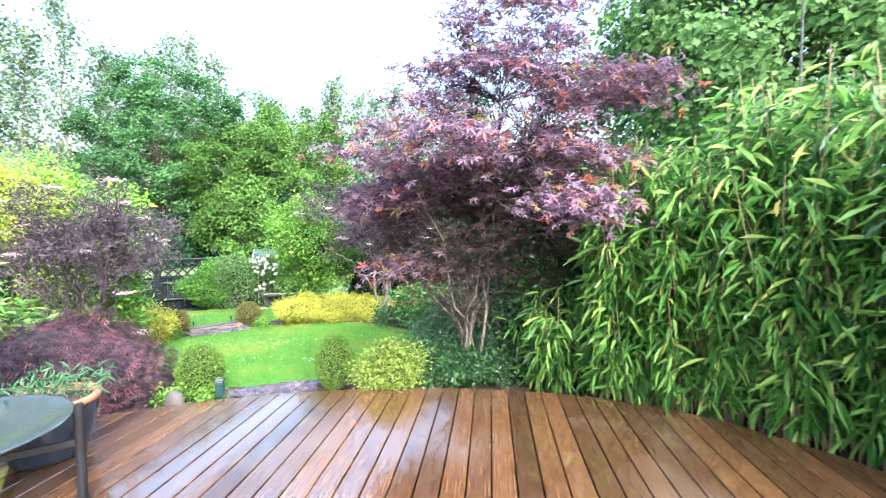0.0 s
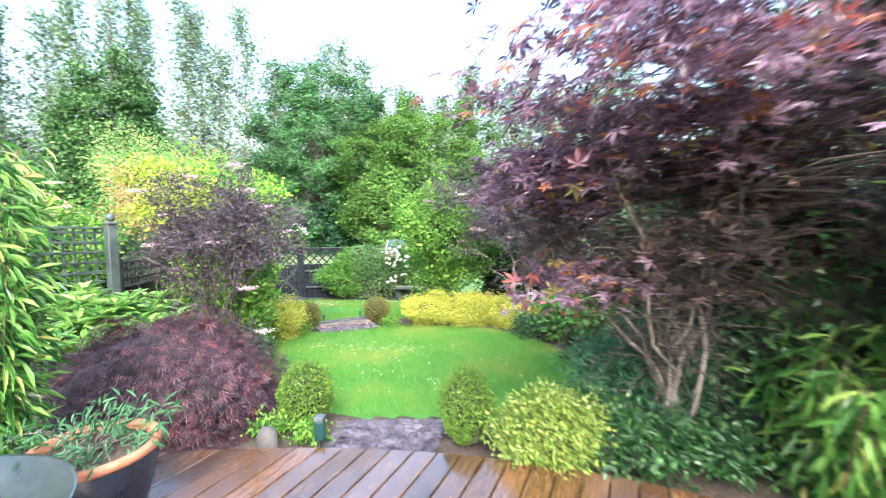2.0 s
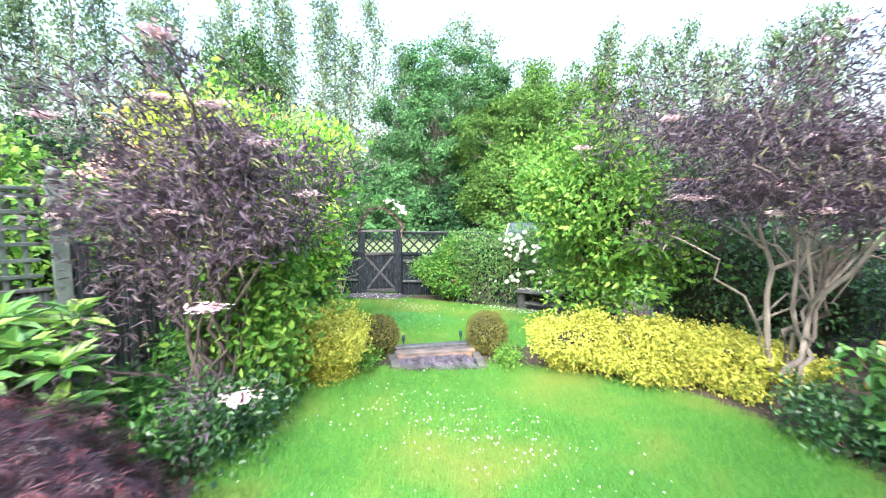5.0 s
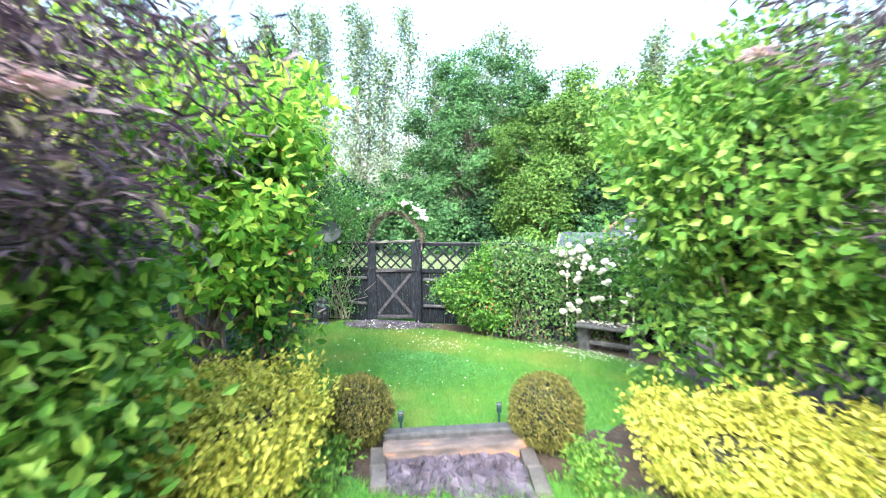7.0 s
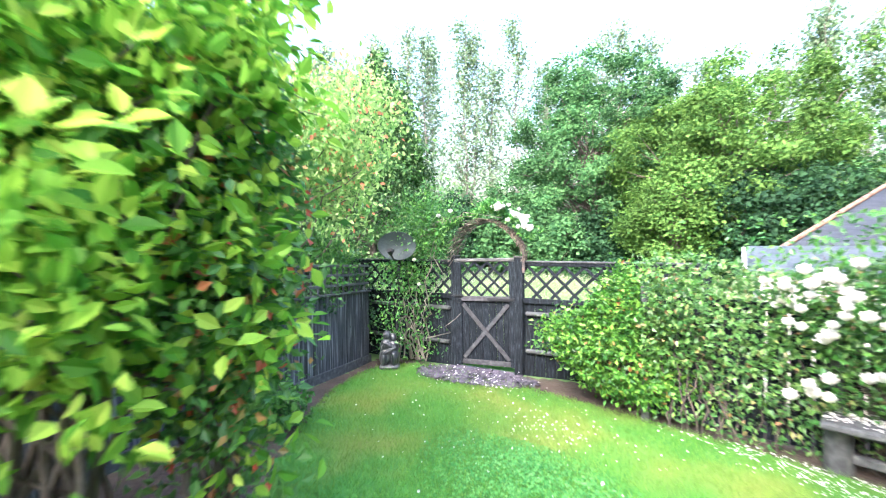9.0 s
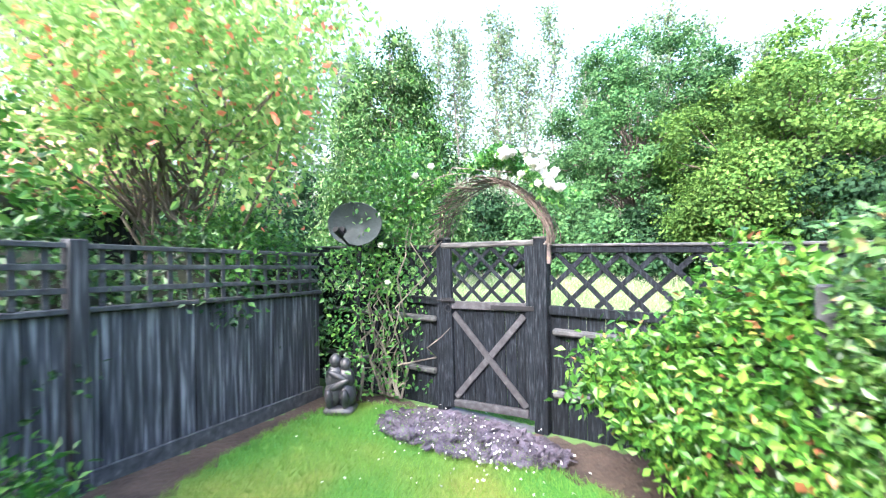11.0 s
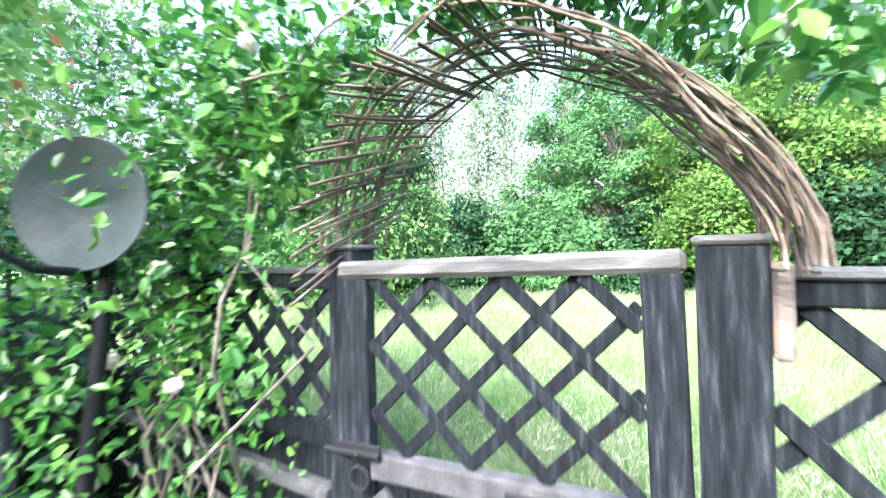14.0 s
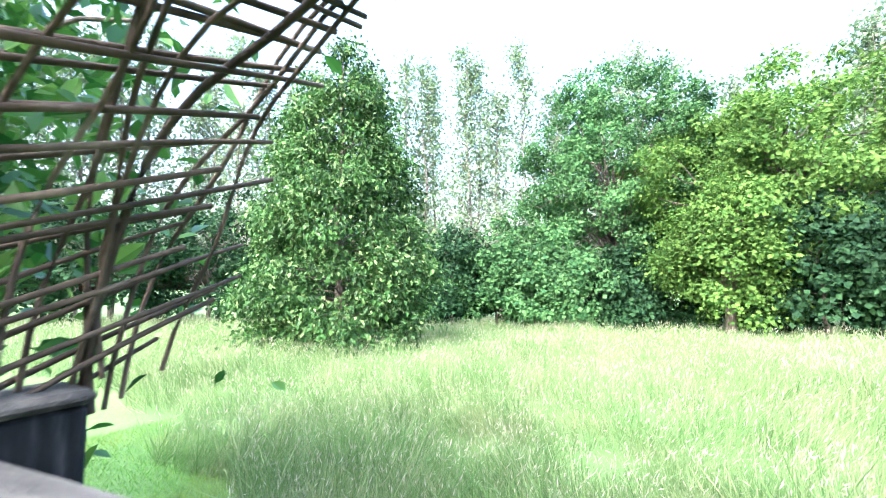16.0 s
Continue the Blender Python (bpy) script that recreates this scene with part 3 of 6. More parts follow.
def build_gate():
    rng = np.random.default_rng(3)
    zb = -0.64
    for nm, x0, x1, top in (("left", 0.034, 0.124, 0.822), ("right", 0.918, 1.022, 0.815)):
        p = thing("gate_post", GATE @ pose((x0 + x1) / 2, 0.015, zb), "square weathered black timber gate post with a cap", "post", "gate posts")
        h = (x1 - x0) / 2
        shaft = bar("shaft", -h, h, -.05, .05, -.1, top - zb, CHAR, p, 0.006)
        bar("cap", -h - .006, h + .006, -.056, .056, top - zb, top - zb + .016, PALEWOOD, shaft, 0.006, label="worn pale timber cap")
        if nm == "right":
            bar("splinter", h + .002, h + .03, -.052, -.02, top - zb - .19, top - zb - .03, RAILWOOD, p, 0.006, label="split orange-brown wood strip")
    g = thing("garden_gate", GATE @ pose(0.133, -0.056, zb, 0, -1.3, 5.5), "closed weathered black timber gate with lattice top and cross brace", "gate")
    z = lambda v: v - zb
    bar("stile", 0.004, 0.082, 0.0, .045, .04, z(.745), CHAR, g, 0.005)
    bar("stile", 0.728, 0.802, 0.0, .045, .04, z(.745), CHAR, g, 0.005)
    bar("top_rail", -.006, .808, -.008, .055, z(.745), z(.792), PALEWOOD, g, 0.012, label="worn pale grey top rail")
    bar("middle_rail", .084, .726, -.004, .04, z(.235), z(.3), BRACEWOOD, g, 0.005)
    bar("bottom_rail", .084, .726, -.004, .04, .05, .11, BRACEWOOD, g, 0.005)
    boards(g, .084, .726, .05, z(.24), .095, .026, CHAR, rng)
    lath("brace", (.1, z(.2)), (.71, .13), .05, .02, -.0, BRACEWOOD, g)
    lath("brace", (.1, .13), (.71, z(.2)), .05, .02, .004, BRACEWOOD, g)
    lattice(g, .084, .726, z(.3), z(.745), .174, .03, CHAR, .01, .012)
    bar("hinge_strap", .44, .81, -.012, -.005, z(.245), z(.28), BLACKMETAL, g, 0.002, label="black iron hinge strap")
    bolt_plate = bar("bolt_plate", -.01, .12, -.012, -.004, z(.285), z(.325), BLACKMETAL, g, 0.002)
    bm = bmesh.new()
    bmesh.ops.create_cone(bm, cap_ends=True, segments=10, radius1=.007, radius2=.007, depth=.17, matrix=pose(.04, -.02, z(.305), 0, 90, 0))
    bmesh.ops.create_cone(bm, cap_ends=True, segments=8, radius1=.005, radius2=.005, depth=.04, matrix=pose(.07, -.03, z(.295), 30, 0, 0))
    part("bolt", bm, BLACKMETAL, bolt_plate, "black metal sliding bolt")
    bm = bmesh.new()
    for a in range(14):
        t0, t1 = a / 14 * 6.283, (a + 1) / 14 * 6.283
        bmesh.ops.create_cone(bm, segments=6, radius1=.004, radius2=.004, depth=.02, matrix=Matrix.Translation((.06 + .028 * math.cos(t0), -.016, z(.24) + .028 * math.sin(t0))) @ Matrix.Rotation(-t0, 4, "Y"))
    part("ring_handle", bm, BLACKMETAL, g, "iron ring handle")
    for nm, x0, x1 in (("left", -1.75, .03), ("right", 1.026, 3.0)):
        f = thing("lattice_fence", GATE @ pose(x0, 0, zb), "black timber fence panel with lattice above boards", "fence", "fence beside the gate")
        L = x1 - x0
        zt = .755
        bar("top_rail", 0, L, .0, .05, z(zt - .045), z(zt), CHAR, f, 0.005)
        bar("cap_rail", -0.004, L, -.012, .062, z(zt), z(zt + .02), GREYWOOD, f, 0.005)
        bar("middle_rail", 0, L, -.004, .045, z(.25), z(.315), CHAR, f, 0.005)
        lattice(f, 0, L, z(.315), z(zt - .045), .225 if nm == "right" else .168, .036, CHAR, .05, .014)
        boards(f, 0, L, -.06, z(.25), .13, .03, CHAR, rng)
        for zz in (.1, -.36):
            bar("arris_rail", .03, L - .03, -.03, .028, z(zz), z(zz + .05), GREYWOOD, f, 0.014, label="worn pale rail")
        xp = 1.85 if nm == "right" else None
        while xp and xp < L:
            bar("post", xp, xp + .09, -.02, .07, -.1, z(zt + .02), CHAR, f, 0.005)
            xp += 1.85
        if nm == "left":
            bar("post", 1.0, 1.09, -.02, .07, -.1, z(.95), CHAR, f, 0.005)
    bar("sill", .1, .92, -.1, .08, -.75, -.648, GREYWOOD, None, 0.01, GATE)
    tagged(bpy.data.objects["sill"], "worn timber sill beneath the garden gate", "sill", kind="structure")


build_gate()


def build_arch():
    rng = np.random.default_rng(11)
    arch = thing("willow_arch", GATE @ pose(0.56, 0.045, 0.82), "woven willow rod arch over the gate", "arch")

    def P(a, s, r=0.0):
        """Place on the arch: a from 0 (left foot) to pi (right foot), s across its depth."""
        c, z = math.cos(a), math.sin(a)
        if c < 0 and z > 0:
            k = (abs(c) ** 1.5 + z ** 1.5) ** (1 / 1.5)
            c, z = c / k, z / k
        return (-(0.485 + r) * c, s, (0.47 + r) * z)

    def fan(a):
        return .68 + .32 * max(0.0, math.sin(a))

    for i in range(14):
        s = -.19 + i * .027 + rng.uniform(-.01, .01)
        r = rng.uniform(-.012, .02)
        a0, a1 = rng.uniform(-.1, .06), math.pi + rng.uniform(-.06, .1)
        pts = [P(a, (s + .03 * math.sin(3 * a + i)) * fan(a), r + .01 * math.sin(9 * a + i * 2)) for a in np.linspace(a0, a1, 30)]
        big = i in (3, 10)
        tubes("hoop", [(pts, 0.0055 if big else .0034, .0045 if big else .0032)], WILLOW, arch, 6)
    for i in range(64):
        a = .0 + math.pi * i / 63 + rng.uniform(-.02, .02)
        r = rng.choice([-.014, .016]) + rng.uniform(-.005, .005)
        s0, s1 = -.21 + rng.uniform(-.05, .04), .165 + rng.uniform(-.05, .04)
        tilt = math.cos(a) * (1.0 if a < 1.57 else 2.6) + rng.uniform(-.15, .15)
        if a > 1.7:
            s0 *= .62
        pts = [P(min(a + tilt * s, math.pi + .1), s, r + .006 * math.sin(12 * s + i)) for s in np.linspace(s0, s1, 9)]
        thin = .62 if a > 1.7 else 1
        tubes("rod", [(pts, rng.uniform(.0036, .0054) * thin, rng.uniform(.0028, .004) * thin)], WILLOW, arch, 6)
    for i in range(18):
        a0 = rng.uniform(1.75, 2.5)
        s0 = rng.uniform(-.12, .06)
        pts = [P(a0 + t * (math.pi + .08 - a0), s0 - t * .1, .026 + .006 * math.sin(5 * t + i)) for t in np.linspace(0, 1, 9)]
        tubes("long_rod", [(pts, .0026, .0022)], WILLOW, arch, 6)


build_arch()


def fence_line(name, a, b, label, z_low, z_top, trellis_top, material, tm, rng, step=0.115, rail_every=0.125, post_step=1.8):
    """Upright boards from a to b with an open trellis of squared laths above; heights over the ground at a."""
    ang = math.degrees(math.atan2(b[1] - a[1], b[0] - a[0]))
    L = math.hypot(b[0] - a[0], b[1] - a[1])
    n = max(1, round(L / post_step))
    for i in range(n):
        t0 = i / n
        x, y = a[0] + (b[0] - a[0]) * t0, a[1] + (b[1] - a[1]) * t0
        l = L / n
        f = thing("board_fence", pose(x, y, float(ground_z(x, y)), 0, 0, ang), label, "fence", "garden boundary fence")
        sl = (float(ground_z(a[0] + (b[0] - a[0]) * (t0 + 1 / n), a[1] + (b[1] - a[1]) * (t0 + 1 / n))) - float(ground_z(x, y))) / l
        m = Matrix(((1, 0, 0, 0), (0, 1, 0, 0), (sl, 0, 1, 0), (0, 0, 0, 1)))
        nb = round(l / step)
        for k in range(nb):
            bar("board", k * l / nb + .002, (k + 1) * l / nb - .002, .02 + rng.uniform(0, .008), .04, z_low, z_top + rng.uniform(-.008, .008), material, f, 0.003, m)
        bar("gravel_board", 0, l, -.005, .02, -.08, .1, GREYWOOD, f, 0.004, m)
        bar("mid_cap", 0, l, -.012, .05, z_top, z_top + .03, GREYWOOD, f, 0.005, m)
        bar("post", -.045, .045, -.03, .06, -.1, trellis_top + .02, material, f, 0.005, m)
        zz = z_top + rail_every
        while zz < trellis_top - .03:
            bar("trellis_rail", .045, l - .045, -.004, .012, zz - .016, zz + .016, tm, f, 0.003, m)
            zz += rail_every
        bar("trellis_cap", .045, l - .045, -.014, .036, trellis_top - .03, trellis_top, tm, f, 0.004, m)
        k = max(2, round(l / .13))
        for j in range(1, k):
            bar("trellis_upright", j * l / k - .016, j * l / k + .016, .014, .028, z_top + .03, trellis_top - .03, tm, f, 0.003, m)
    return ang


rng0 = np.random.default_rng(21)
fence_line("far", (-6.8, 4.68), (-10.45, 9.05), "charcoal board fence with a low weathered trellis", .05, .97, 1.35, STREAKED, GREYWOOD, rng0)
fence_line("near", (-6.0, 1.3), (-6.7, 4.5), "grey-green board fence topped with square trellis", .05, .98, 1.8, STREAKED, TRELLIS, rng0, post_step=1.75)


def ball_post():
    p = thing("fence_post", pose(-6.74, 4.58, float(ground_z(-6.74, 4.58))), "dark green fence post with a ball finial", "post")
    bar("shaft", -.055, .055, -.055, .055, -.1, 1.84, TRELLIS, p, 0.006)
    collar = bar("collar", -.07, .07, -.07, .07, 1.84, 1.87, TRELLIS, p, 0.008)
    bm = bmesh.new()
    bmesh.ops.create_uvsphere(bm, u_segments=20, v_segments=12, radius=.055, matrix=pose(0, 0, 1.93))
    bmesh.ops.create_cone(bm, cap_ends=True, segments=14, radius1=.035, radius2=.02, depth=.03, matrix=pose(0, 0, 1.88))
    for f in bm.faces:
        f.smooth = True
    part("finial", bm, TRELLIS, collar, "round ball finial")


ball_post()


def right_fence():
    """The boundary behind the shrubs: a board fence with an open trellis band on top."""
    rng = np.random.default_rng(5)
    a, b = (-4.0, 11.9), (1.2, 10.4)
    fence_line("back", a, b, "dark board fence with square trellis behind the shrubs", .05, 1.2, 1.75, CHAR, GREYWOOD, rng)


right_fence()


# ---- plants ----
def sprig_axis(rng, out, droop=0.2):
    return unit(out * .6 + rng.normal(size=out.shape) * .7 + np.array([0, 0, -droop]))


def clipped_ball(x, y, r, h, mat, label, seed, leaf=0.022, n=8000):
    rng = np.random.default_rng(seed)
    ob = thing("box_ball", pose(*at(x, y)), label, "shrub", "clipped box balls")
    loc = np.array([0, 0, h * .52])
    # dark ball under the leaves, painted in place of the shade within
    blob("inner_shade", loc, (r * .86, r * .86, h * .46), CORE, ob, seed, .12)
    d = unit(rng.normal(size=(n, 3)))
    k = 1 + .05 * np.sin(7 * d[:, 0] + seed) * np.sin(6 * d[:, 2] + 1)
    P = loc + d * np.array([r, r, h * .5]) * (k * rng.uniform(.86, 1.06, n))[:, None]
    leaves("foliage", P, sprig_axis(rng, d, -.1), face_up(rng, d, .7, .2, .6), rng.uniform(.7, 1.3, n) * leaf, DIAMOND, mat, ob)
    st = [(bend((0, 0, -.03), (rng.normal(0, .06), rng.normal(0, .06), h * .4), rng), .012, .008) for _ in range(4)]
    tagged(tubes("branchwork", st, BARK, ob), kind="stuff")
    return ob


clipped_ball(-2.99, 4.0, .21, .52, BOXLEAF, "clipped fresh green box ball beside the slate path", 1)
clipped_ball(-1.63, 4.22, .185, .55, BOXLEAF, "clipped yellow-green box ball by the deck", 2)
clipped_ball(-5.81, 7.15, .22, .455, BOXBROWN, "bronze-tinted clipped box ball by the timber step", 3)
clipped_ball(-4.9, 8.02, .235, .48, BOXBROWN, "bronze-tinted round box ball by the timber step", 4)


def loose_shrub(name, x, y, radii, h, mat, label, seed, clumps, per, spread, leaf, shape=OVAL, hollow=.45, stems=7, bark=BARK, core=None, coremat=None, low=-.9, lift=0.5, flat=.8, droop=.1, category="shrub", lump=.2, turn=0.0, stem_r=.02, group="", skirt=None):
    rng = np.random.default_rng(seed)
    ob = thing(name, pose(*at(x, y), 0, 0, turn), label, category, group)
    c = np.array([0, 0, h * lift])
    R = np.array([radii[0], radii[1], h * (1 - lift)])
    P, out, C = clumped(rng, c, R, clumps, per, spread, hollow, flat, lump, low)
    keep = P[:, 2] > 0.02
    if skirt is not None:
        keep &= (P[:, 2] > h * .5) | (P[:, 1] < skirt)
    P, out = P[keep], out[keep]
    if shape is OVAL and leaf < .068:
        shape = DIAMOND
    leaves("foliage", P, sprig_axis(rng, out, droop), face_up(rng, out), rng.uniform(.65, 1.3, len(P)) * leaf, shape, mat, ob)
    runs = []
    for i in range(stems):
        q = C[rng.integers(len(C))]
        b0 = rng.normal(0, .05, 3) * np.array([1, 1, 0])
        b0[2] = -.04
        s0 = stem_r * rng.uniform(.7, 1.2)
        mid = b0 + (q - b0) * np.array([.25, .25, .5])
        runs.append((np.vstack([bend(b0, mid, rng)[:-1], bend(mid, q, rng, .08)]), s0, s0 * .35))
        for j in range(3):
            q2 = C[rng.integers(len(C))]
            if np.linalg.norm(q2 - mid) < radii[0] * 1.3:
                runs.append((bend(mid, q2, rng, .05), s0 * .55, s0 * .2))
    tagged(tubes("branchwork", runs, bark, ob), kind="stuff")
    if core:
        # solid dark core, its colour standing in for shade deep in the shrub
        blob("inner_shade", c, np.array(R) * core * .9, coremat or CORE, ob, seed, .16)
    return ob, C, c, R


def flower_heads(ob, rng, places, radius, per, size, mat, name="flower_head"):
    for p in places:
        d = rng.normal(size=(per, 3)) * np.array([1, 1, .25]) * radius * .5
        up = unit(np.tile([0, 0, 1.0], (per, 1)) + rng.normal(size=(per, 3)) * .3)
        head = leaves(name, p + d, unit(rng.normal(size=(per, 3)) * np.array([1, 1, .2])), up, rng.uniform(.7, 1.2, per) * size, PETALS, mat, ob)
        tagged(head, kind="stuff")


# golden shrubs by the lawn
loose_shrub("euonymus", -1.0, 4.08, (.31, .25), .47, GOLDGREEN, "yellow and green variegated euonymus at the deck's edge", 10, 260, 52, .055, .032, core=.7, stems=5)
loose_shrub("euonymus", -6.0, 6.34, (.64, .54), .58, GOLD, "rounded golden euonymus shrub by the lawn", 11, 440, 60, .05, .036, core=.72, stems=5)
for i in range(3):
    t = i / 2
    loose_shrub("golden_hedge", -3.85 + 1.35 * t, 8.18 + .42 * t, (.5, .38), .56 - .04 * i, GOLD, "low golden euonymus hedge along the lawn", 12 + i, 340, 56, .05, .036, core=.72, stems=4, group="golden hedge", turn=20)


def weeping_acer():
    rng = np.random.default_rng(30)
    ob = thing("weeping_acer", pose(*at(-4.22, 3.68)), "low mounded purple-red cut-leaf maple", "shrub")
    n = 14000
    d = unit(rng.normal(size=(n * 2, 3)))
    d = d[d[:, 2] > -.15][:n]
    k = 1 + .09 * np.sin(5 * d[:, 0] + 1) * np.sin(6 * d[:, 1]) + .05 * np.sin(11 * d[:, 0] + 7 * d[:, 2])
    P = d * np.array([1.0, .9, .9]) * (k * rng.uniform(.72, 1.05, len(d)) ** .6)[:, None] + np.array([0, 0, .02])
    P[:, 2] = np.maximum(P[:, 2] * .98, .06)
    ax = unit(d * np.array([1, 1, .2]) + np.array([0, 0, -.55]) + rng.normal(size=d.shape) * .35)
    leaves("foliage", P, ax, face_up(rng, d, .8, .4, .4), rng.uniform(.7, 1.3, len(P)) * .066, FINE, ACER, ob)
    # dark purple core in place of the shade under the mound
    blob("inner_shade", (0, 0, .2), (.72, .68, .58), PURPLECORE, ob, 3, .2)
    runs = [(bend((0, 0, -.05), (0.05, 0, .4), rng), .05, .04)]
    for i in range(10):
        a = i * .63
        runs.append((bend((0, 0, .35), (.7 * math.cos(a), .7 * math.sin(a), .45), rng, .3), .025, .006))
    tagged(tubes("branchwork", runs, BARK, ob), kind="stuff")


weeping_acer()


def maple_tree():
    """The tall purple maple: bare pale stems fanning from one foot, shelves of hand-shaped leaves leaning out over the deck."""
    rng = np.random.default_rng(41)
    foot = at(-.25, 4.72)
    ob = thing("purple_maple", pose(*foot), "tall purple-leaved maple with bare pale stems leaning over the deck", "tree")
    shelves = (((-.55, 3.5, 2.2), (.74, .7, .2), 35, 40), ((.6, 2.95, 1.68), (.26, .22, .1), 13, 38), ((.05, 3.8, 2.68), (.85, .62, .36), 38, 42),
               ((1.0, 3.75, 2.76), (.5, .45, .15), 20, 46), ((.3, 4.0, 3.25), (.72, .6, .36), 36, 38), ((-.86, 3.8, 1.2), (.24, .24, .08), 9, 24),
               ((-.95, 3.9, 1.8), (.38, .45, .24), 26, 40), ((-.4, 4.42, 1.5), (.85, .4, .5), 96, 26), ((.7, 3.7, 2.1), (.45, .4, .25), 22, 40),
               ((.45, 4.6, 1.85), (.75, .5, .62), 60, 44), ((-.6, 3.9, 2.95), (.3, .3, .3), 9, 12), ((-.2, 4.05, 2.02), (.6, .4, .2), 26, 38))
    P, U, A, D, tips, ends = [], [], [], [], [], []
    for centre, radii, count, per in shelves:
        for i in range(count):
            d = unit(rng.normal(size=(1, 3)))[0] * rng.uniform(.35, 1) ** .5
            c = np.array(centre) + d * np.array(radii) - foot
            out = unit(np.array([[c[0] + .1, c[1] + .35, .25]]))[0]
            n = int(per * rng.uniform(.6, 1.4))
            q = rng.normal(size=(n, 3)) * np.array([.15, .15, .04])
            q[:, 2] -= .3 * np.maximum(0, q @ out)
            P.append(c + q)
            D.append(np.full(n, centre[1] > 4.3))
            U.append(unit(np.array([0, 0, 1.0]) + out * .4 + rng.normal(size=(n, 3)) * .3))
            A.append(unit(out * .8 + np.array([0, 0, -.35]) + rng.normal(size=(n, 3)) * .55))
            ends.append(c)
    P, U, A, D = np.concatenate(P), np.concatenate(U), np.concatenate(A), np.concatenate(D)
    # the walk beside the deck stays clear under the overhang
    g = P + foot
    t = np.clip(((g[:, 0] + .4) * -1.25 + (g[:, 1] - 1.2) * 2.2) / (1.25 ** 2 + 2.2 ** 2), 0, 1)
    near = np.hypot(g[:, 0] + .4 + 1.25 * t, g[:, 1] - 1.2 - 2.2 * t)
    clear = ~((near < .42) & (g[:, 2] < 1.95)) & (g[:, 2] > .8)
    # back shelves take the darkened leaf colours to imitate shade
    for nm, k, m in (("crown", clear & ~D, MAPLE), ("shaded_crown", clear & D, MAPLESHADED)):
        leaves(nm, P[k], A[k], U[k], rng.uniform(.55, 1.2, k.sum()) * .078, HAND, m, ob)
    heads = ((-.75, -.4, 1.5), (-1.0, -.6, 1.9), (-.4, -1.0, 2.0), (.1, -.4, 2.6), (.35, -.5, 2.9), (.55, -1.0, 2.3), (.8, -.7, 2.4), (.25, -.7, 2.2), (-.15, -.2, 2.3), (.6, .0, 2.0))
    for h in heads:
        a = rng.uniform(0, 6.283)
        p = bend((.12 * math.cos(a), .1 * math.sin(a), -.05), h, rng, 0, 10, .03)
        p[:, :2] -= (np.array(h[:2]) * np.sin(np.linspace(0, math.pi, 10))[:, None] * .22)
        tubes("stem", [(p, rng.uniform(.014, .024), .007)], PALEBARK, ob, 7)
        tips.append(p)
    allp = np.concatenate([p[3:] for p in tips])
    runs = []
    for c in ends:
        d = np.linalg.norm(allp - c, axis=1) + .4 * np.maximum(0, allp[:, 2] - c[2])
        p = allp[np.argsort(d)[int(rng.integers(3))]]
        runs.append((bend(p, c, rng, .06, 6, .05), .0065, .002))
    for i in range(700):
        p = allp[int(rng.integers(len(allp)))]
        q = p + rng.normal(size=3) * np.array([.3, .3, .22]) + np.array([0, 0, .05])
        if q[2] + foot[2] < 2.1 and q[1] > -.75:
            runs.append((bend(p, q, rng, .08, 5, .08), .0042, .0014))
    tagged(tubes("branchwork", runs, TWIG, ob, 5), kind="stuff")


maple_tree()


def bamboo(x0, y0, x1, y1, depth, h, seed, canes, per, lean, label, leaf=.2):
    """A thicket of canes along a line, hung with long narrow leaves."""
    rng = np.random.default_rng(seed)
    ob = thing("bamboo_clump", pose(*at((x0 + x1) / 2, (y0 + y1) / 2)), label, "bamboo", "bamboo thicket")
    d = unit(np.array([x1 - x0, y1 - y0, 0.0]))
    side = np.array([d[1], -d[0], 0]) * lean
    L = math.hypot(x1 - x0, y1 - y0)
    runs, P, A, U = [], [], [], []
    for i in range(canes):
        s, q = rng.uniform(-.5, .5) * L, rng.uniform(0, 1) ** 1.2 * depth
        b = d * s - side * q + np.array([0, 0, -.02])
        hh = h * rng.uniform(.62, 1.05)
        tip = b + np.array([rng.normal(0, .15), rng.normal(0, .15), hh]) + side * rng.uniform(-.1, .4) * (1 - q / depth * .5)
        p = bend(b, tip, rng, 0, 7, .015)
        p[-1, 2] -= .06
        runs.append((p, rng.uniform(.005, .01), .003))
        n = int(per * rng.uniform(.6, 1.3))
        t = rng.uniform(.07, 1, n) ** .8
        k = np.clip((t * 6).astype(int), 0, 5)
        fr = (t * 6 - k)[:, None]
        base = p[k] * (1 - fr) + p[k + 1] * fr
        out = unit(side * .9 + rng.normal(size=(n, 3)) * np.array([.8, .8, .25]))
        base = base + out * rng.uniform(.01, .14, n)[:, None]
        P.append(base)
        A.append(unit(out + np.array([0, 0, -1]) * rng.uniform(-.25, 1.3, n)[:, None]))
        U.append(unit(out * .5 + np.array([0, 0, .8]) + rng.normal(size=(n, 3)) * .35))
    tagged(tubes("cane_thicket", runs, CANE, ob, 5), kind="stuff")
    P = np.concatenate(P)
    keep = P[:, 2] > .05
    leaves("foliage", P[keep], np.concatenate(A)[keep], np.concatenate(U)[keep], rng.uniform(.55, 1.25, keep.sum()) * leaf, BAMLEAF, BAMBOO, ob)


